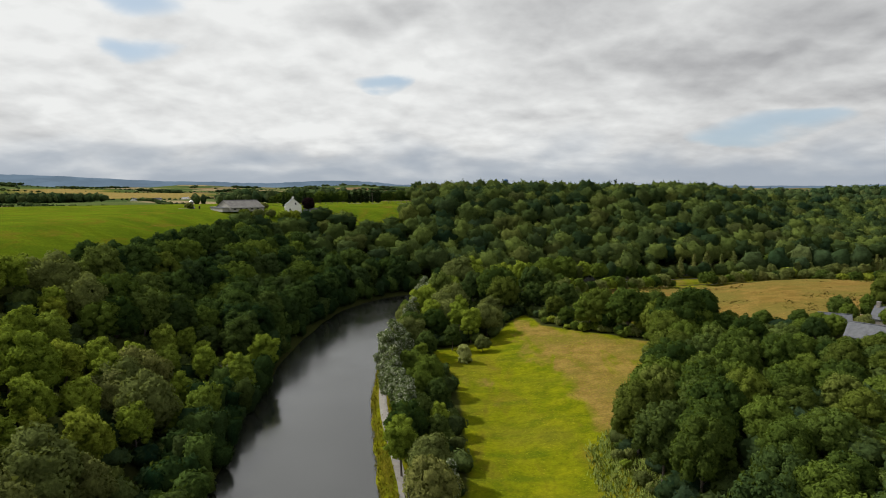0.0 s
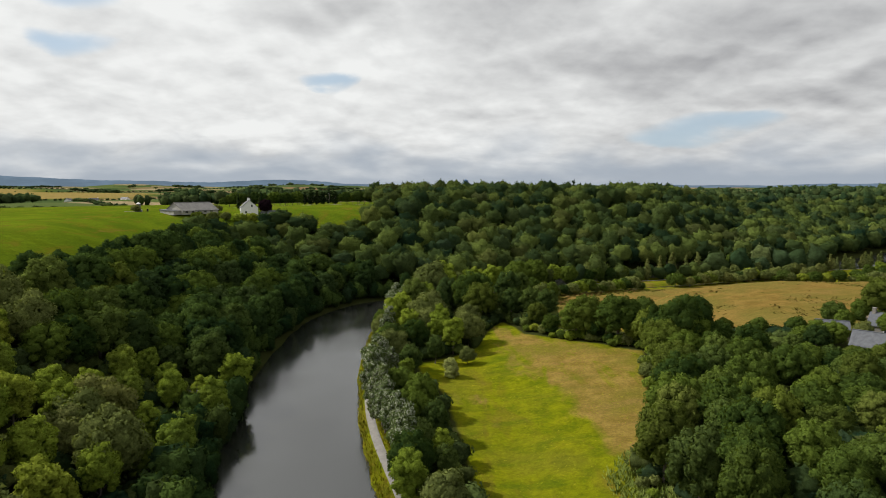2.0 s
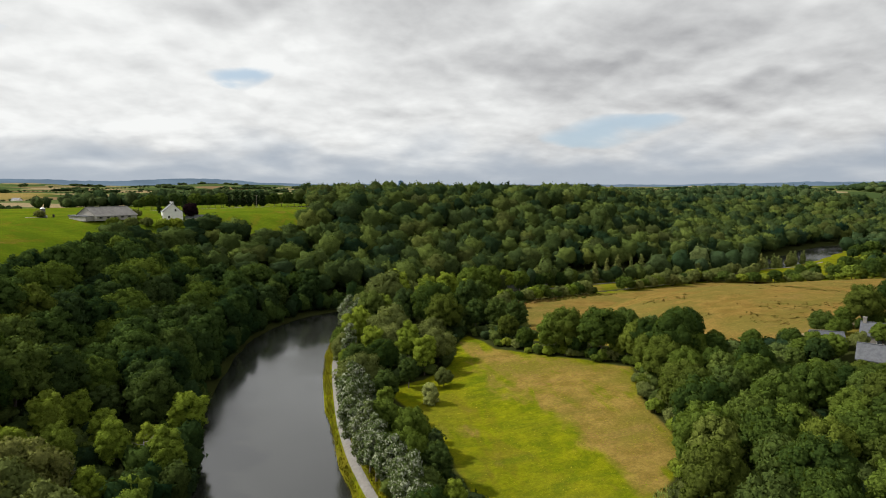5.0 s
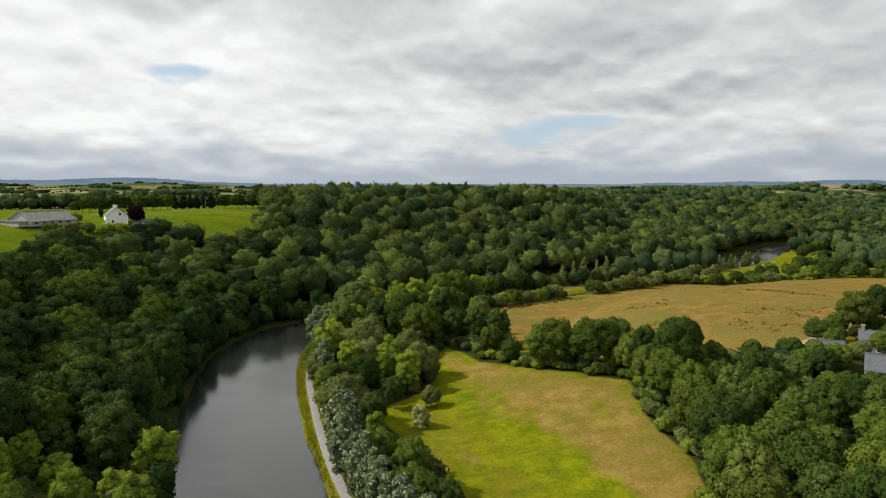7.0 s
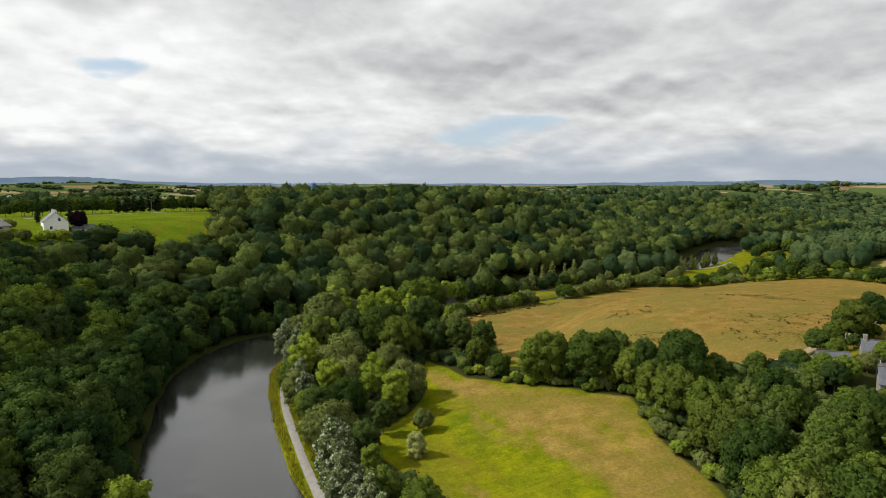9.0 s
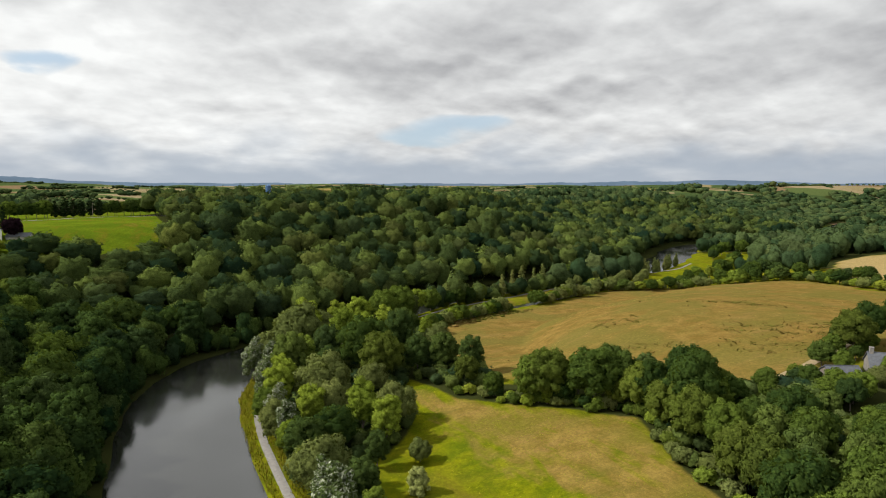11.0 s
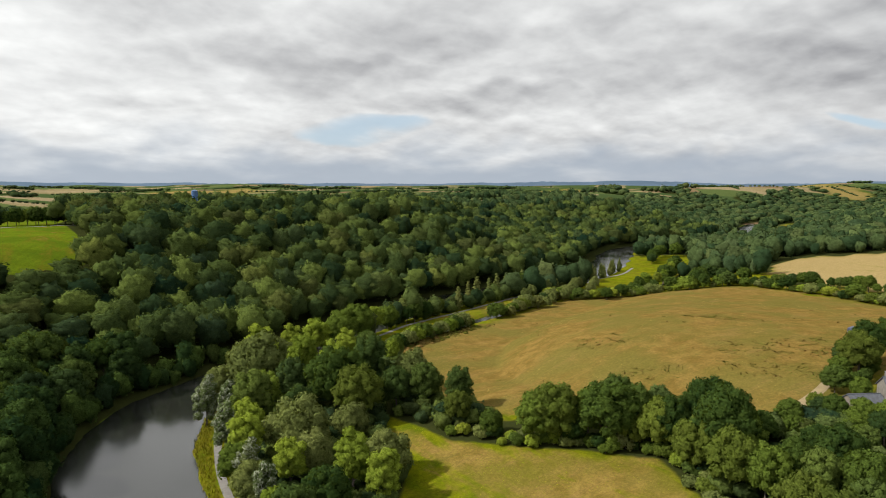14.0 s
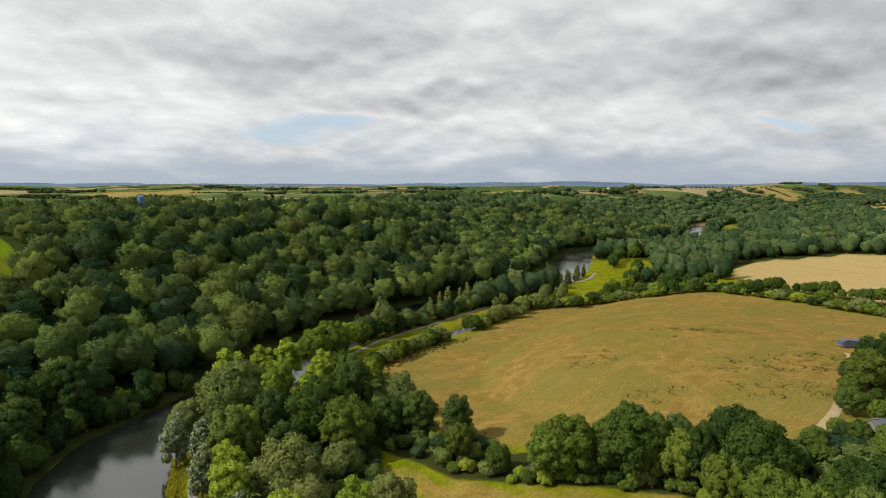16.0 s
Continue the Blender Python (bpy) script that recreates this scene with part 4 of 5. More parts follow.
# woods farther up the valley and over the plateau
def far_wood(x, y):
    r = np.hypot(x, y)
    d, side = along(RIVER, x, y)
    near = (side > 0) & (in_wood(x, y) > -6) & (y < 670 + 0.1 * x) & (x < 700)
    keep_open = (inside(STUBBLE, x, y) > -5) | (inside(PASTURE, x, y) > -6) | (inside(WATERSIDE, x, y) > -4) | (inside(RIVER_MEADOW, x, y) > -3) | (farmed(x, y) > -10) | ((side < 0) & ((x < 180) | ((x < 335) & (y < 372)))) | ((side > 0) & (x < -20) & (y < 545)) | ((side > 0) & (x < 20) & (y < 330))
    return (valley_wood(x, y) > 0) & ~near & ~keep_open & (np.abs(np.arctan2(x, y) - 0.36) < 1.2) & ((side < 0) | (y > 680) | (x < -250) | (x > 690))


def reach_of(x, y):
    return np.hypot(x, y)


x, y = scatter(6, (-900, 200, 1500, 1300), 10.5, lambda x, y: far_wood(x, y) & (reach_of(x, y) < 1150))
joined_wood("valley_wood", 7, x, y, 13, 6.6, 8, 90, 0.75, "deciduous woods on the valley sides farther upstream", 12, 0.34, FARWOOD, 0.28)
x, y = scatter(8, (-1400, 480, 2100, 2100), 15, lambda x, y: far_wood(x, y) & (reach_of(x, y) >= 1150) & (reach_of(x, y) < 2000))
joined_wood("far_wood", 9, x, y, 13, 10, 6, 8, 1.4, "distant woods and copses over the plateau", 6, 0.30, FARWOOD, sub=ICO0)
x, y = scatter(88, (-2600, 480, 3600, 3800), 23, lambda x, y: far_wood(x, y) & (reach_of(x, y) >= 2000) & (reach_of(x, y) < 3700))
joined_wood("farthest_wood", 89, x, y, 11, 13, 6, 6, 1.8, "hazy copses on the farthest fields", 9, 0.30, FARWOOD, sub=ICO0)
# hedgerows between the far fields
r = np.random.RandomState(77)
hx, hy = [], []
for k in range(150):
    a, rad = r.uniform(-0.85, 1.45), r.uniform(650, 3300)
    t = r.choice([0.5, 0.5 + math.pi / 2]) + r.uniform(-0.25, 0.25)
    m = np.arange(0, r.uniform(90, 330), 7.5 * (1 + rad / 2500))
    hx.append(rad * math.sin(a) + np.cos(t) * m + r.normal(0, 2.5, len(m)))
    hy.append(rad * math.cos(a) + np.sin(t) * m + r.normal(0, 2.5, len(m)))
x, y = np.concatenate(hx), np.concatenate(hy)
d, side = along(RIVER, x, y)
ok = ((side > 0) & ((y > 690) | (x < -230))) | ((side < 0) & (reach_of(x, y) > 900) & (d > 60))
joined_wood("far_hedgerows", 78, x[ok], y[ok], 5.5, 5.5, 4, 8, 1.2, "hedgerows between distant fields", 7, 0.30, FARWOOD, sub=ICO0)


# ---- buildings ----
SLATE = plain("slate", (0.055, 0.06, 0.07), (0.11, 0.115, 0.128), 1.5, 0.65)
CEMENT = plain("weathered_cement_sheet", (0.11, 0.105, 0.10), (0.22, 0.21, 0.195), 0.5)
RENDERED = plain("white_render", (0.66, 0.65, 0.61), (0.80, 0.79, 0.76), 0.6)
BLOCK = plain("concrete_block", (0.26, 0.25, 0.22), (0.40, 0.38, 0.34), 0.7)
STONE = plain("granite", (0.15, 0.138, 0.12), (0.25, 0.23, 0.20), 1.4)
PAINT = plain("white_paint", (0.70, 0.70, 0.68), (0.80, 0.80, 0.78), 0.8, 0.5)
DARK = plain("opening_shade_and_post", (0.015, 0.015, 0.015), (0.03, 0.03, 0.03), 0.8)
TARP = plain("navy_tarpaulin", (0.035, 0.045, 0.08), (0.07, 0.085, 0.13), 1.2, 0.45)
BLUE = plain("blue_steel", (0.04, 0.10, 0.22), (0.07, 0.15, 0.30), 0.7, 0.4)
TIMBER = plain("weathered_timber", (0.12, 0.10, 0.08), (0.22, 0.19, 0.15), 2.0)
RUBBER = plain("black_rubber", (0.02, 0.02, 0.02), (0.04, 0.04, 0.04), 2.0)


def glass_material():
    m, n = material("window_glass")
    finish(n, n.add("ShaderNodeBsdfPrincipled", {"Base Color": (0.03, 0.035, 0.04, 1), "Roughness": 0.05, "IOR": 1.5}))
    return m


GLASS = glass_material()


def part(name, bm, mat, parent, label=""):
    me = bpy.data.meshes.new(name)
    bm.to_mesh(me)
    bm.free()
    me.materials.append(mat)
    ob = new(name, me)
    ob.parent = parent
    return tagged(ob, label)


def box(x0, y0, z0, x1, y1, z1, bevel=0.0):
    bm = bmesh.new()
    bmesh.ops.create_cube(bm, size=1.0)
    bmesh.ops.scale(bm, vec=(x1 - x0, y1 - y0, z1 - z0), verts=bm.verts)
    bmesh.ops.translate(bm, vec=((x0 + x1) / 2, (y0 + y1) / 2, (z0 + z1) / 2), verts=bm.verts)
    if bevel:
        bmesh.ops.bevel(bm, geom=bm.edges, offset=bevel, segments=1, affect="EDGES")
    return bm


def prism(outline, y0, y1):
    """An outline in x and z, drawn out along y."""
    bm = bmesh.new()
    a = [bm.verts.new((x, y0, z)) for x, z in outline]
    b = [bm.verts.new((x, y1, z)) for x, z in outline]
    bm.faces.new(a)
    bm.faces.new(b[::-1])
    for k in range(len(a)):
        j = (k + 1) % len(a)
        bm.faces.new((a[j], a[k], b[k], b[j]))
    bmesh.ops.recalc_face_normals(bm, faces=bm.faces)
    return bm


def slope(w, eaves, ridge, y0, y1, side, thick=0.14, over=0.3):
    """One side of a roof over a house w wide, with its ridge along y."""
    k = (ridge - eaves) / (w / 2)
    x0, z0 = side * (w / 2 + over), eaves - k * over
    return prism([(x0, z0 + 0.02), (0, ridge + 0.02), (0, ridge + 0.02 + thick), (x0, z0 + 0.02 + thick)], y0 - over, y1 + over)


def cylinder(r0, r1, z0, z1, n=20, x=0, y=0):
    bm = bmesh.new()
    bmesh.ops.create_cone(bm, cap_ends=True, segments=n, radius1=r0, radius2=r1, depth=z1 - z0)
    bmesh.ops.translate(bm, vec=(x, y, (z0 + z1) / 2), verts=bm.verts)
    return bm


def settle(ob, x, y, turn, sink=0.4, z=None):
    ob.matrix_basis = pose(x, y, (float(height(x, y)) if z is None else z) - sink, 0, 0, turn)
    return ob


def window(parent, x, y, z, w, h, facing):
    """A window on a wall that looks along -y (facing 'y') or along x ('x', with its sign)."""
    if facing == "y":
        f = part("window", box(x - w / 2 - 0.08, y - 0.05, z - 0.08, x + w / 2 + 0.08, y + 0.05, z + h + 0.08, 0.02), PAINT, parent, "white window frame")
        part("pane", box(x - w / 2, y - 0.075, z, x + w / 2, y - 0.02, z + h), GLASS, f)
        part("sill", box(x - w / 2 - 0.12, y - 0.15, z - 0.16, x + w / 2 + 0.12, y + 0.02, z - 0.06), STONE, f)
    else:
        s = facing
        f = part("window", box(x - 0.05, y - w / 2 - 0.08, z - 0.08, x + 0.05, y + w / 2 + 0.08, z + h + 0.08, 0.02), PAINT, parent, "white window frame")
        part("pane", box(x - 0.03 + s * 0.04, y - w / 2, z, x + 0.03 + s * 0.04, y + w / 2, z + h), GLASS, f)


def gabled(name, w, length, eaves, ridge, walls, roof, label, category, chimneys=(), windows=(), side_windows=(), doors=()):
    """A house with its gable towards -y and its ridge along y."""
    top = new(name)
    part("wall", prism([(-w / 2, 0), (w / 2, 0), (w / 2, eaves), (0, ridge), (-w / 2, eaves)], 0, length), walls, top)
    for s in (-1, 1):
        part("roof", slope(w, eaves, ridge, 0, length, s), roof, top)
    part("ridge_cap", box(-0.16, -0.3, ridge + 0.08, 0.16, length + 0.3, ridge + 0.26, 0.04), roof, top)
    for y in chimneys:
        c = part("chimney", box(-0.55, y - 0.4, ridge - 0.6, 0.55, y + 0.4, ridge + 1.15, 0.04), walls, top)
        part("chimney_cap", box(-0.62, y - 0.47, ridge + 1.15, 0.62, y + 0.47, ridge + 1.28), STONE, c)
    for x, z, ww, hh in windows:
        window(top, x, -0.03, z, ww, hh, "y")
    for s, y, z, ww, hh in side_windows:
        window(top, s * (w / 2 + 0.03), y, z, ww, hh, s)
    for s, y in doors:
        part("door", box(s * (w / 2 + 0.05) - 0.06, y - 0.5, 0.4, s * (w / 2 + 0.05) + 0.06, y + 0.5, 2.5, 0.02), TIMBER, top)
    return tagged(top, label, category)


settle(gabled("farmhouse", 10.0, 11.5, 4.8, 9.2, RENDERED, SLATE, "white rendered farmhouse with a steep slate roof and chimneys", "house", (0.7, 9.8), ((1.4, 5.2, 0.9, 1.2), (-2.0, 1.4, 1.0, 1.3)),
              ((-1, 2.5, 1.5, 1.1, 1.3), (-1, 5.2, 1.5, 1.1, 1.3), (-1, 8.2, 1.5, 1.1, 1.3), (1, 3.0, 1.5, 1.1, 1.3), (1, 7.5, 1.5, 1.1, 1.3)), ((-1, 6.7),)), -95, 397, 16)


def long_barn():
    top = new("cattle_barn")
    w, n = 15.0, 23.5
    part("wall", prism([(-w / 2, 0), (w / 2, 0), (w / 2, 2.4), (0, 6.6), (-w / 2, 2.4)], 0, n), BLOCK, top)
    for s in (-1, 1):
        part("roof", slope(w, 2.4, 6.6, 0, n, s, 0.12, 0.5), CEMENT, top)
    # near-black panels on the solid wall paint the gaps' unlit inside
    for k in range(5):
        part("opening", box(w / 2 - 0.05, 1.6 + k * 4.1, 1.1, w / 2 + 0.06, 3.2 + k * 4.1, 1.9), DARK, top, "dark panel painting the shade inside a ventilation gap")
    part("ridge_cap", box(-0.25, -0.5, 6.68, 0.25, n + 0.5, 6.86, 0.05), CEMENT, top)
    part("annex_wall", box(-w / 2 + 1, -4.5, 0, w / 2 - 2, 0.02, 2.3), BLOCK, top)
    part("annex_roof", prism([(-w / 2 + 0.6, 2.3), (w / 2 - 1.6, 2.3), (w / 2 - 1.6, 2.44), (-w / 2 + 0.6, 2.9)], -4.8, 0.0), SLATE, top, "dark lean-to roof")
    return tagged(top, "long low cattle barn with a grey cement-sheet roof", "barn")


settle(long_barn(), -131, 373.5, -36)


def silo():
    top = new("feed_silo")
    part("base", box(-1.6, -1.6, 0, 1.6, 1.6, 3.2, 0.08), BLOCK, top)
    t = part("tower", cylinder(1.15, 1.15, 3.0, 6.4), CEMENT, top)
    part("dome", cylinder(1.25, 0.3, 6.4, 7.3), PAINT, t, "white domed cap")
    part("pit_wall", box(-7.5, -0.5, 0, -1.6, 0.0, 2.2, 0.05), BLOCK, top)
    part("pit_wall", box(1.6, -0.5, 0, 4.2, 0.0, 1.9, 0.05), BLOCK, top)
    part("post", box(4.2, -0.6, 0, 5.0, 0.2, 3.6, 0.04), DARK, top)
    return tagged(top, "concrete feed silo with a white cap beside low walls", "silo")


settle(silo(), -152, 378, 10, 2.0)
settle(gabled("farm_shed", 5.4, 9.0, 2.6, 4.0, BLOCK, SLATE, "low grey shed beside the farmhouse", "shed"), -80, 402, 80)
settle(gabled("long_stone_house", 7.2, 17.0, 2.7, 5.3, STONE, SLATE, "stone house with a long grey slate roof", "house", (0.6, 16.4), ((0, 2.6, 0.8, 1.0),), ((-1, 4, 1.0, 1.0, 1.2), (-1, 9, 1.0, 1.0, 1.2), (-1, 13, 1.0, 1.0, 1.2)), ((-1, 6.5),)), 122, 145, 40, 1.3)
settle(gabled("stone_outbuilding", 5.6, 9.5, 3.2, 6.0, STONE, SLATE, "stone outbuilding with a slate roof among the trees", "house", (), (), ((-1, 3, 1.0, 0.9, 1.1), (-1, 7, 1.0, 0.9, 1.1)), ((-1, 5.0),)), 101, 136, 40, 0.4)
settle(gabled("open_barn", 5.0, 7.0, 3.2, 4.8, TIMBER, SLATE, "low barn with a pale grey roof by the farm", "barn"), 103.5, 156, 60, 0.9)


def covered_trailer():
    top = new("covered_trailer")
    part("bed", box(-4.4, -1.2, 0.7, 4.4, 1.2, 0.95, 0.03), TIMBER, top)
    load = prism([(-4.3, 0.95), (4.3, 0.95), (4.3, 1.7), (3.4, 2.5), (0.5, 2.2), (-2.6, 2.75), (-4.3, 2.2)], -1.2, 1.2)
    bmesh.ops.bevel(load, geom=load.edges, offset=0.15, segments=2, affect="EDGES")
    part("tarpaulin", load, TARP, top, "dark navy tarpaulin")
    for x in (-2.6, -1.5, 2.4):
        for y in (-1.15, 1.15):
            bm = cylinder(0.45, 0.45, -0.14, 0.14, 16)
            bmesh.ops.rotate(bm, matrix=Matrix.Rotation(math.pi / 2, 3, "X"), verts=bm.verts)
            bmesh.ops.translate(bm, vec=(x, y, 0.45), verts=bm.verts)
            part("wheel", bm, RUBBER, top)
    part("drawbar", box(4.4, -0.08, 0.6, 6.0, 0.08, 0.75), TIMBER, top)
    return tagged(top, "farm trailer under a dark navy tarpaulin in the pasture", "trailer")


settle(covered_trailer(), 172, 187, -26, 0.05)


def steel_tower():
    top = new("water_tower")
    part("tank", cylinder(2.2, 2.2, 14.0, 22.5, 24), BLUE, top, "blue steel tank")
    part("cap", cylinder(2.3, 0.2, 22.5, 23.5, 24), BLUE, top)
    part("skirt", cylinder(2.0, 2.2, -0.5, 14.0, 24), PAINT, top, "white lower drum")
    return tagged(top, "blue and white steel silo rising over the trees", "silo")


settle(steel_tower(), 57, 571, 0)


def pole(x, y):
    top = new("power_pole")
    part("mast", cylinder(0.16, 0.11, -0.5, 9.5, 8), TIMBER, top)
    part("crossarm", box(-1.0, -0.06, 8.8, 1.0, 0.06, 8.95), TIMBER, top)
    for k in (-0.85, 0, 0.85):
        part("insulator", cylinder(0.06, 0.06, 8.95, 9.2, 8, k), PAINT, top)
    tagged(top, "slim wooden power pole at the field's edge", "pole", "power poles")
    return settle(top, x, y, 20, 0.1)


pole(-62, 548), pole(-20, 556)
structure(ribbon("farm_lane", [(-150, 470), (-96, 521), (-56, 545), (-16, 562), (20, 580)], 1.6, 0, GRAVEL, 5.0, 0.12), "pale farm lane crossing the upper field", "lane")
structure(ribbon("field_track", [(82, 168), (90, 168.5), (105, 169), (123, 172), (142, 176), (160, 184)], 1.2, 0, DIRT, 2.0, 0.10), "bare dirt track along the pasture's edge", "track")
beech = make_tree("copper_beech", 90, 9, dome(18, 4.0, 9, 0.8, 0.34), 1200, 0.4, leaves("copper_leaves", (0.018, 0.010, 0.014), (0.035, 0.018, 0.022)), "dark purple copper beech beside the farmhouse")
plant(beech, -87, 404, 9.5)
for a, b, t in ((-100, 420, 11), (-106, 416, 10), (-92, 416, 12), (-122, 388, 5), (-113, 392, 5), (-152, 374, 4), (-97, 380, 5.5), (-91, 383, 6), (-84, 386, 5.5), (-76, 390, 5), (-104, 378, 5), (-110, 372, 5.5), (-117, 368, 5)):
    plant(CONIFERS[int(-a) % 2] if t > 8 else SHRUBS[int(-a) % 3], a, b, t, "leafy growth round the farm buildings", "farmyard trees")


cottage = gabled("far_cottage", 9.0, 17.0, 4.2, 7.6, RENDERED, SLATE, "small white farm building among distant fields", "house", (0.6,))
FAR_FARMS = [(-620, 1250), (-540, 1330), (-585, 1300), (-340, 1420), (-300, 1440), (60, 1380), (110, 1390), (180, 1620), (420, 1500), (460, 1520), (700, 1650), (1150, 1500), (1240, 1480), (1500, 1250), (-820, 1050), (-845, 1010)]
for k, (a, b) in enumerate(FAR_FARMS):
    ob = cottage if k == 0 else copy_thing(cottage, Matrix())
    settle(ob, a, b, k * 67 % 180)
    ob["group"] = "distant farms"


def dead_tree(x, y, tall):
    r = np.random.RandomState(int(tall * 10))
    top = new("dead_tree")
    v, f = trunk_mesh(r, tall, 0.2, 4)
    mesh_object("trunk", v, f, SNAG, True).parent = top
    for k in range(12):
        a, z, e = k * 2.4, tall * (0.28 + 0.042 * k), tall * r.uniform(0.16, 0.30)
        bv, bf = [], []
        tip = (math.cos(a) * e, math.sin(a) * e, z + e * r.uniform(0.3, 0.9))
        tube_into(bv, bf, [(0, 0.02 * tall, z), tuple(c * 0.55 + d * 0.45 for c, d in zip(tip, (0, 0, z - 0.2))), tip], [0.10, 0.07, 0.025])
        for s in (-0.5, 0.6):
            q = (tip[0] * 0.6 + math.cos(a + s) * e * 0.4, tip[1] * 0.6 + math.sin(a + s) * e * 0.4, z + (tip[2] - z) * 0.6 + e * 0.35)
            tube_into(bv, bf, [(tip[0] * 0.55, tip[1] * 0.55, z + (tip[2] - z) * 0.5), q], [0.05, 0.02])
        mesh_object("branch", np.concatenate(bv), np.array(bf), SNAG, True).parent = top
    tagged(top, "bare dead tree with pale grey branches on the bank", "tree", "dead trees")
    return settle(top, x, y, tall * 31, 0.2)


SNAG = plain("dead_wood", (0.15, 0.135, 0.11), (0.26, 0.24, 0.20), 3.0)
dead_tree(-54, 152, 9.5), dead_tree(-63, 138, 9.0)


def bale():
    top = new("wrapped_bale")
    bm = cylinder(0.68, 0.68, -0.62, 0.62, 24)
    bmesh.ops.rotate(bm, matrix=Matrix.Rotation(math.pi / 2, 3, "X"), verts=bm.verts)
    bmesh.ops.translate(bm, vec=(0, 0, 0.66), verts=bm.verts)
    bmesh.ops.bevel(bm, geom=[e for e in bm.edges if len(e.link_faces) == 2 and max(len(f.verts) for f in e.link_faces) > 4], offset=0.1, segments=2, affect="EDGES")
    part("film_wrap", bm, PAINT, top, "white plastic wrap")
    return tagged(top, "round hay bale wrapped in white plastic film", "bale", "wrapped bales")


first = settle(bale(), -67, 390, 20, 0.03)
for a, b, w in ((-65.2, 391, 70), (-66.6, 392.2, 10)):
    settle(copy_thing(first, Matrix()), a, b, w, 0.03)

# ---- grasses ----
def tufts(name, seed, x, y, tall, wide, blades, mat, label, bow=0.35):
    """Clumps of bent blades in one mesh."""
    r = np.random.RandomState(seed)
    n = len(x) * blades
    px, py = np.repeat(x, blades) + r.normal(0, wide * 0.5, n), np.repeat(y, blades) + r.normal(0, wide * 0.5, n)
    pz = height(px, py) - 0.05
    a, h = r.uniform(0, 6.28, n), tall * r.uniform(0.5, 1.2, n) * np.repeat(r.uniform(0.7, 1.3, len(x)), blades)
    w = wide * r.uniform(0.14, 0.30, n)
    lx, ly = r.normal(0, bow, n) * h, r.normal(0, bow, n) * h
    c, s = np.cos(a) * w, np.sin(a) * w
    v = np.stack([np.stack([px - c, py - s, pz], -1), np.stack([px + c, py + s, pz], -1), np.stack([px + lx, py + ly, pz + h], -1)], 1).reshape(-1, 3)
    t = v.reshape(-1, 3, 3)
    down = np.cross(t[:, 1] - t[:, 0], t[:, 2] - t[:, 0])[:, 2] < 0
    t[down] = t[down][:, [1, 0, 2]]
    ob = mesh_object(name, v, np.arange(3 * n).reshape(-1, 3), mat, normals=np.tile(np.array([0.0, 0.0, 1.0]), (3 * n, 1)))
    at = ob.data.attributes.new("tint", "FLOAT", "POINT")
    at.data.foreach_set("value", np.repeat(np.repeat(r.uniform(0, 1, len(x)), blades), 3).astype(np.float32))
    return tagged(ob, label, "grass", kind="stuff")


BANKGRASS = leaves("bank_grass", (0.10, 0.105, 0.009), (0.22, 0.19, 0.02), "tint")
RUSH = blades("rush_blades", (0.105, 0.115, 0.018), (0.19, 0.125, 0.04))
FERN = leaves("bracken_fronds", (0.15, 0.21, 0.04), (0.25, 0.30, 0.07), "tint")
TUSSOCK = blades("meadow_blades", (0.13, 0.165, 0.005), (0.28, 0.245, 0.02))
STRAW = blades("dry_blades", (0.20, 0.155, 0.03), (0.33, 0.235, 0.07))


def verge(x, y):
    d, side = along(RIVER, x, y)
    w, ps = along(PATHWAY, x, y)
    return (side < 0) & (d > HALF - 0.2) & (w > 1.3) & ((ps > 0) | (w < 3.6)) & (y < 290)


x, y = scatter(31, (-30, 60, 20, 295), 0.62, verge)
tufts("bank_grass", 32, x, y, 0.75, 0.5, 4, BANKGRASS, "tall yellowish grass along the water's edge and towpath")
def sward(x, y):
    pick = np.random.RandomState(55).uniform(0, 1, len(x))
    wet = np.zeros(len(x))
    for a, b, w, h in ((131, 192, 20, 8), (115, 181, 18, 7), (93, 207, 9, 6), (107, 238, 10, 8), (150, 186, 14, 6), (158, 226, 16, 5)):
        u, v = (x - a) * 0.62 - (y - b) * 0.78, (x - a) * 0.78 + (y - b) * 0.62
        wet = np.maximum(wet, smooth(1.3 - np.hypot(u / w, v / h)))
    chance = 0.75 * wet * smooth(0.35 + waves(x, y, 9, 52) + 0.8 * waves(x, y, 3.1, 57)) + 0.003
    return (inside(PASTURE, x, y) > 3) & (pick < chance)


x, y = scatter(33, (60, 165, 230, 320), 1.1, sward)
tufts("pasture_rushes", 34, x, y, 0.34, 1.1, 9, RUSH, "brownish rush clumps scattered over the pasture", 0.9)
x, y = scatter(43, (45, 165, 235, 330), 2.3, lambda x, y: (inside(PASTURE, x, y) > 0.5) & (waves(x, y, 40, 53) + 0.8 * waves(x, y, 7, 54) > -0.1))
tufts("pasture_grass", 44, x, y, 0.10, 1.1, 5, STRAW, "thin dry grass tufts over the pasture", 1.4)
x, y = scatter(39, (60, 225, 130, 325), 2.4, lambda x, y: (inside(PASTURE, x, y) < 3) & (inside(PASTURE, x, y) > -7) & (along(CANAL, x, y)[0] > 7) & (x - 60 > (y - 225) * 0.1) & (y > 262))
joined_wood("rough_growth", 40, x, y, 0.7, 1.1, 5, 30, 0.3, "rough brownish growth along the pasture's lower edge", 5, 0.35, RUSH, 0.45)
x, y = scatter(35, (2, 85, 75, 250), 1.15, lambda x, y: (inside(MEADOW, x, y) > 0.5) & (waves(x, y, 14, 61) + 0.7 * waves(x, y, 4, 62) > -0.25))
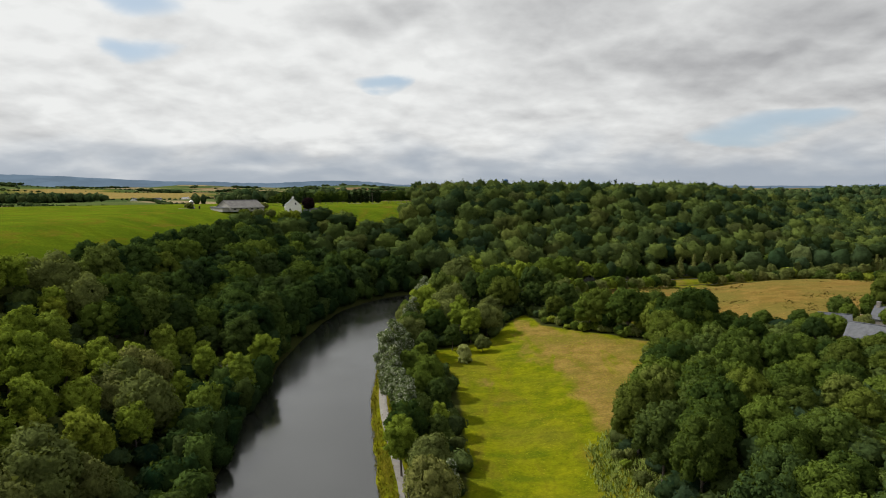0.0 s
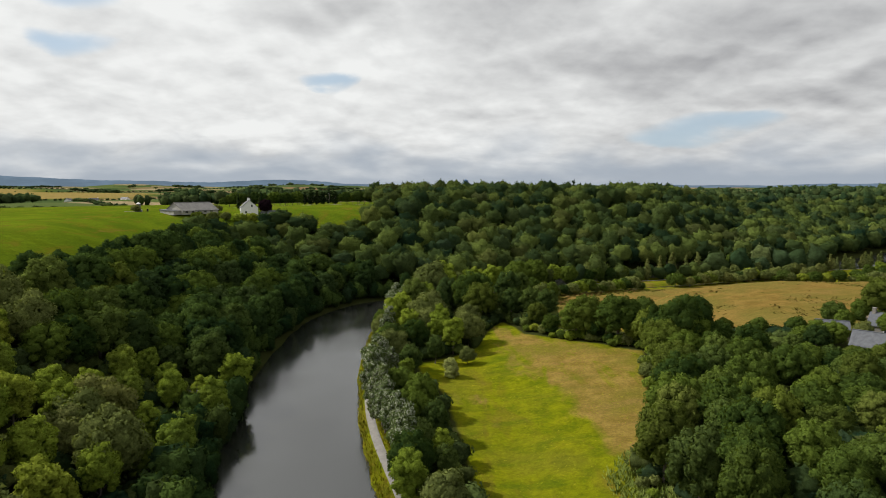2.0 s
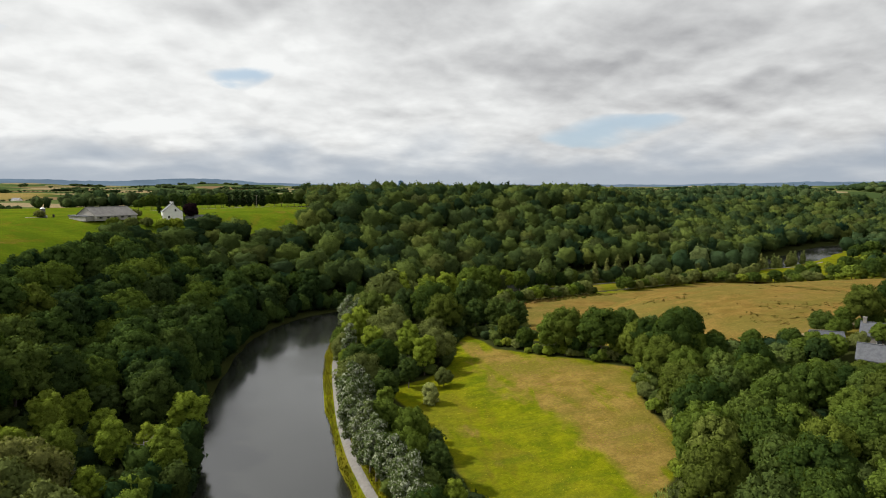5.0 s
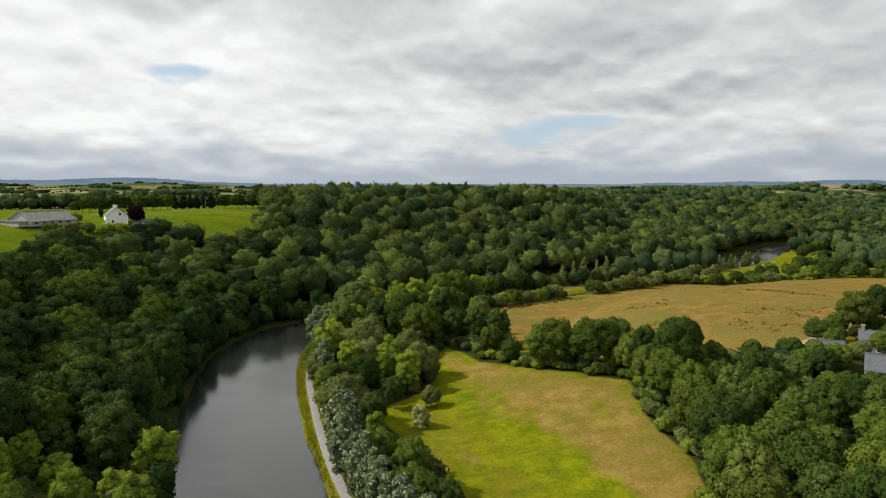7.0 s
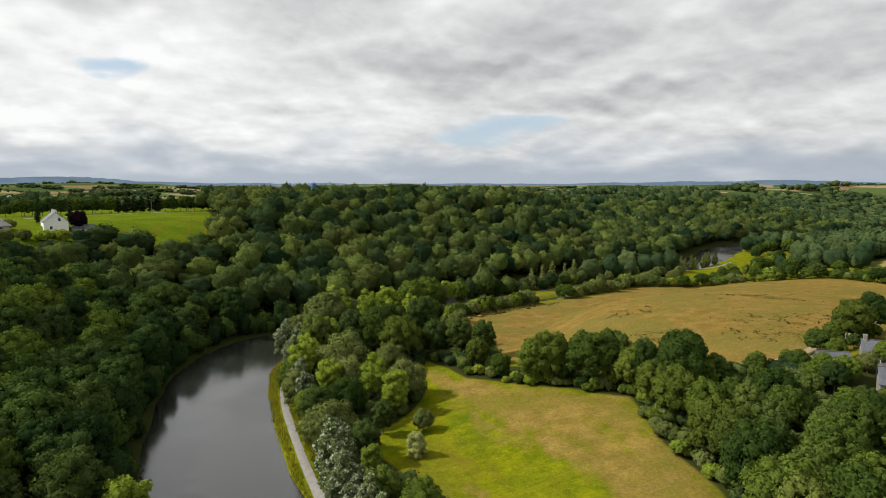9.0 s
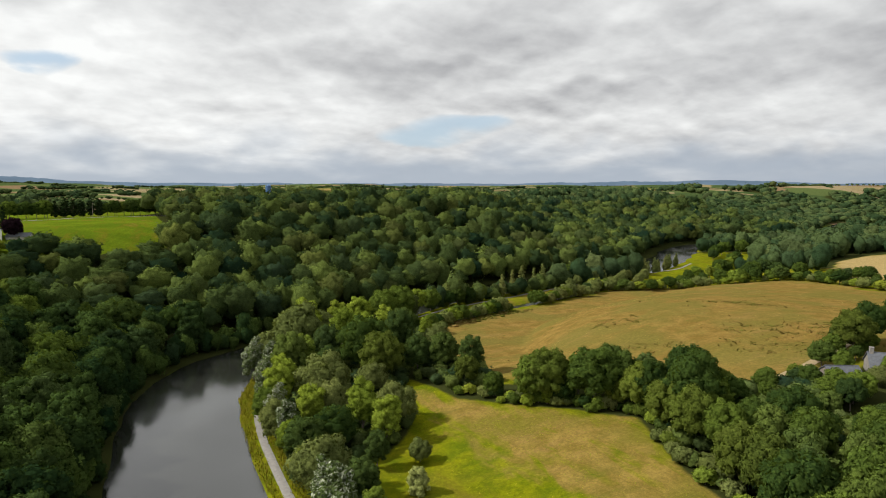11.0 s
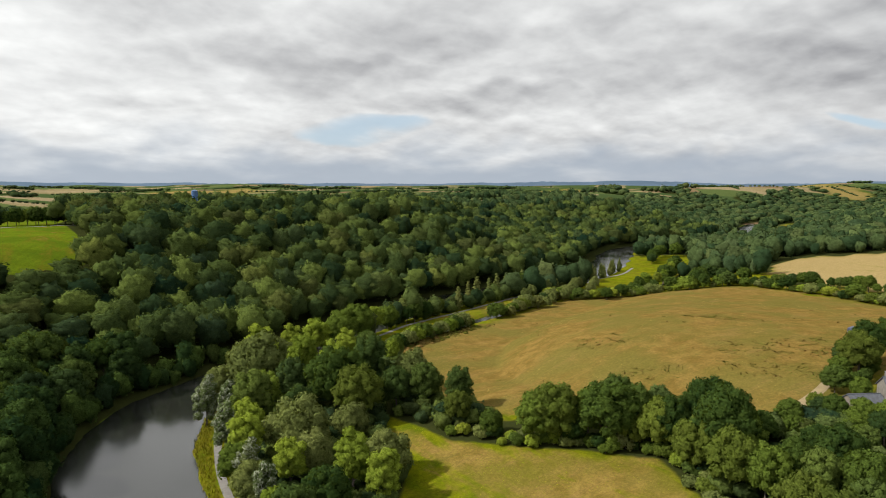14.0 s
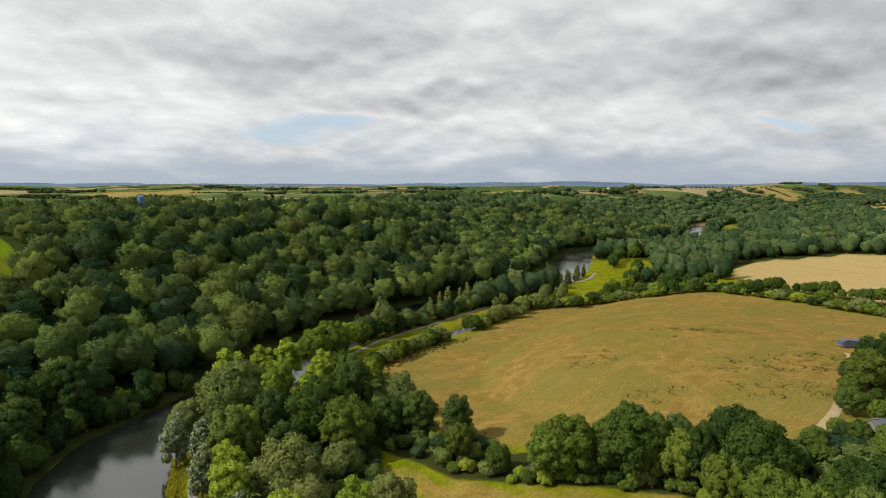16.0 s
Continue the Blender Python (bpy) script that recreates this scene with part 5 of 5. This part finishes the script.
tufts("meadow_grass", 36, x, y, 0.10, 1.1, 5, TUSSOCK, "uneven long grass over the meadow", 1.4)
x, y = scatter(37, (24, 86, 48, 130), 0.9, lambda x, y: (inside([(27, 88), (26, 104), (28, 116), (35, 124), (40, 124), (38, 88)], x, y) > 0))
tufts("bracken", 38, x, y, 0.9, 0.8, 6, FERN, "pale green bracken at the foot of the meadow trees")

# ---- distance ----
def hazy_glow_material(name, col):
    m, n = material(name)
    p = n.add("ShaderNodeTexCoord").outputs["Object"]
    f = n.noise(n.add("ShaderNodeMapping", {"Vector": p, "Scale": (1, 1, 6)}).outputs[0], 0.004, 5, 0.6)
    # distance haze put into the colour; the hills glow by themselves
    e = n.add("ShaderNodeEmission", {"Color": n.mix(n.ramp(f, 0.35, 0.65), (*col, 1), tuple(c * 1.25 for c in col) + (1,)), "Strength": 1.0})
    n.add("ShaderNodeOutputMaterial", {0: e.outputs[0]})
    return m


def ridge(name, radius, azimuths, heights, col, label, seed, rough):
    az = np.radians(np.arange(-62, 118, 0.35))
    el = np.interp(np.degrees(az), azimuths, heights) + rough * waves(az * 4000, az * 0, 260, seed) + rough * 0.5 * waves(az * 4000, az * 0, 60, seed + 1)
    x, y = radius * np.sin(az), radius * np.cos(az)
    z = 56 + radius * np.tan(np.radians(el))
    rows = [np.stack([x, y, np.full_like(x, -30.0)], -1), np.stack([x, y, z], -1), np.stack([x * 1.03, y * 1.03, np.full_like(x, -30.0)], -1)]
    n = len(x)
    i = np.arange(3 * n).reshape(3, n)
    f = np.concatenate([np.stack([i[k, 1:], i[k, :-1], i[k + 1, :-1], i[k + 1, 1:]], -1) for k in (0, 1)])
    return structure(mesh_object(name, np.concatenate(rows), f, hazy_glow_material(name, col), True), label, "backdrop")


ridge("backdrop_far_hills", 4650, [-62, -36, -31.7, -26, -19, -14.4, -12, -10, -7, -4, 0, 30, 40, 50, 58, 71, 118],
      [1.0, 1.02, 0.85, 0.60, 0.45, 0.42, 0.60, 0.72, 0.55, 0.30, 0.20, 0.22, 0.40, 0.55, 0.30, 0.55, 0.3], (0.145, 0.205, 0.270), "hills on the horizon, glowing in painted haze blue", 71, 0.04)
ridge("backdrop_near_hills", 4200, [-62, 0, 60, 118], [-0.25, -0.30, -0.22, -0.2], (0.105, 0.145, 0.165), "wooded ridges on the horizon, glowing with haze in their colour", 81, 0.06)
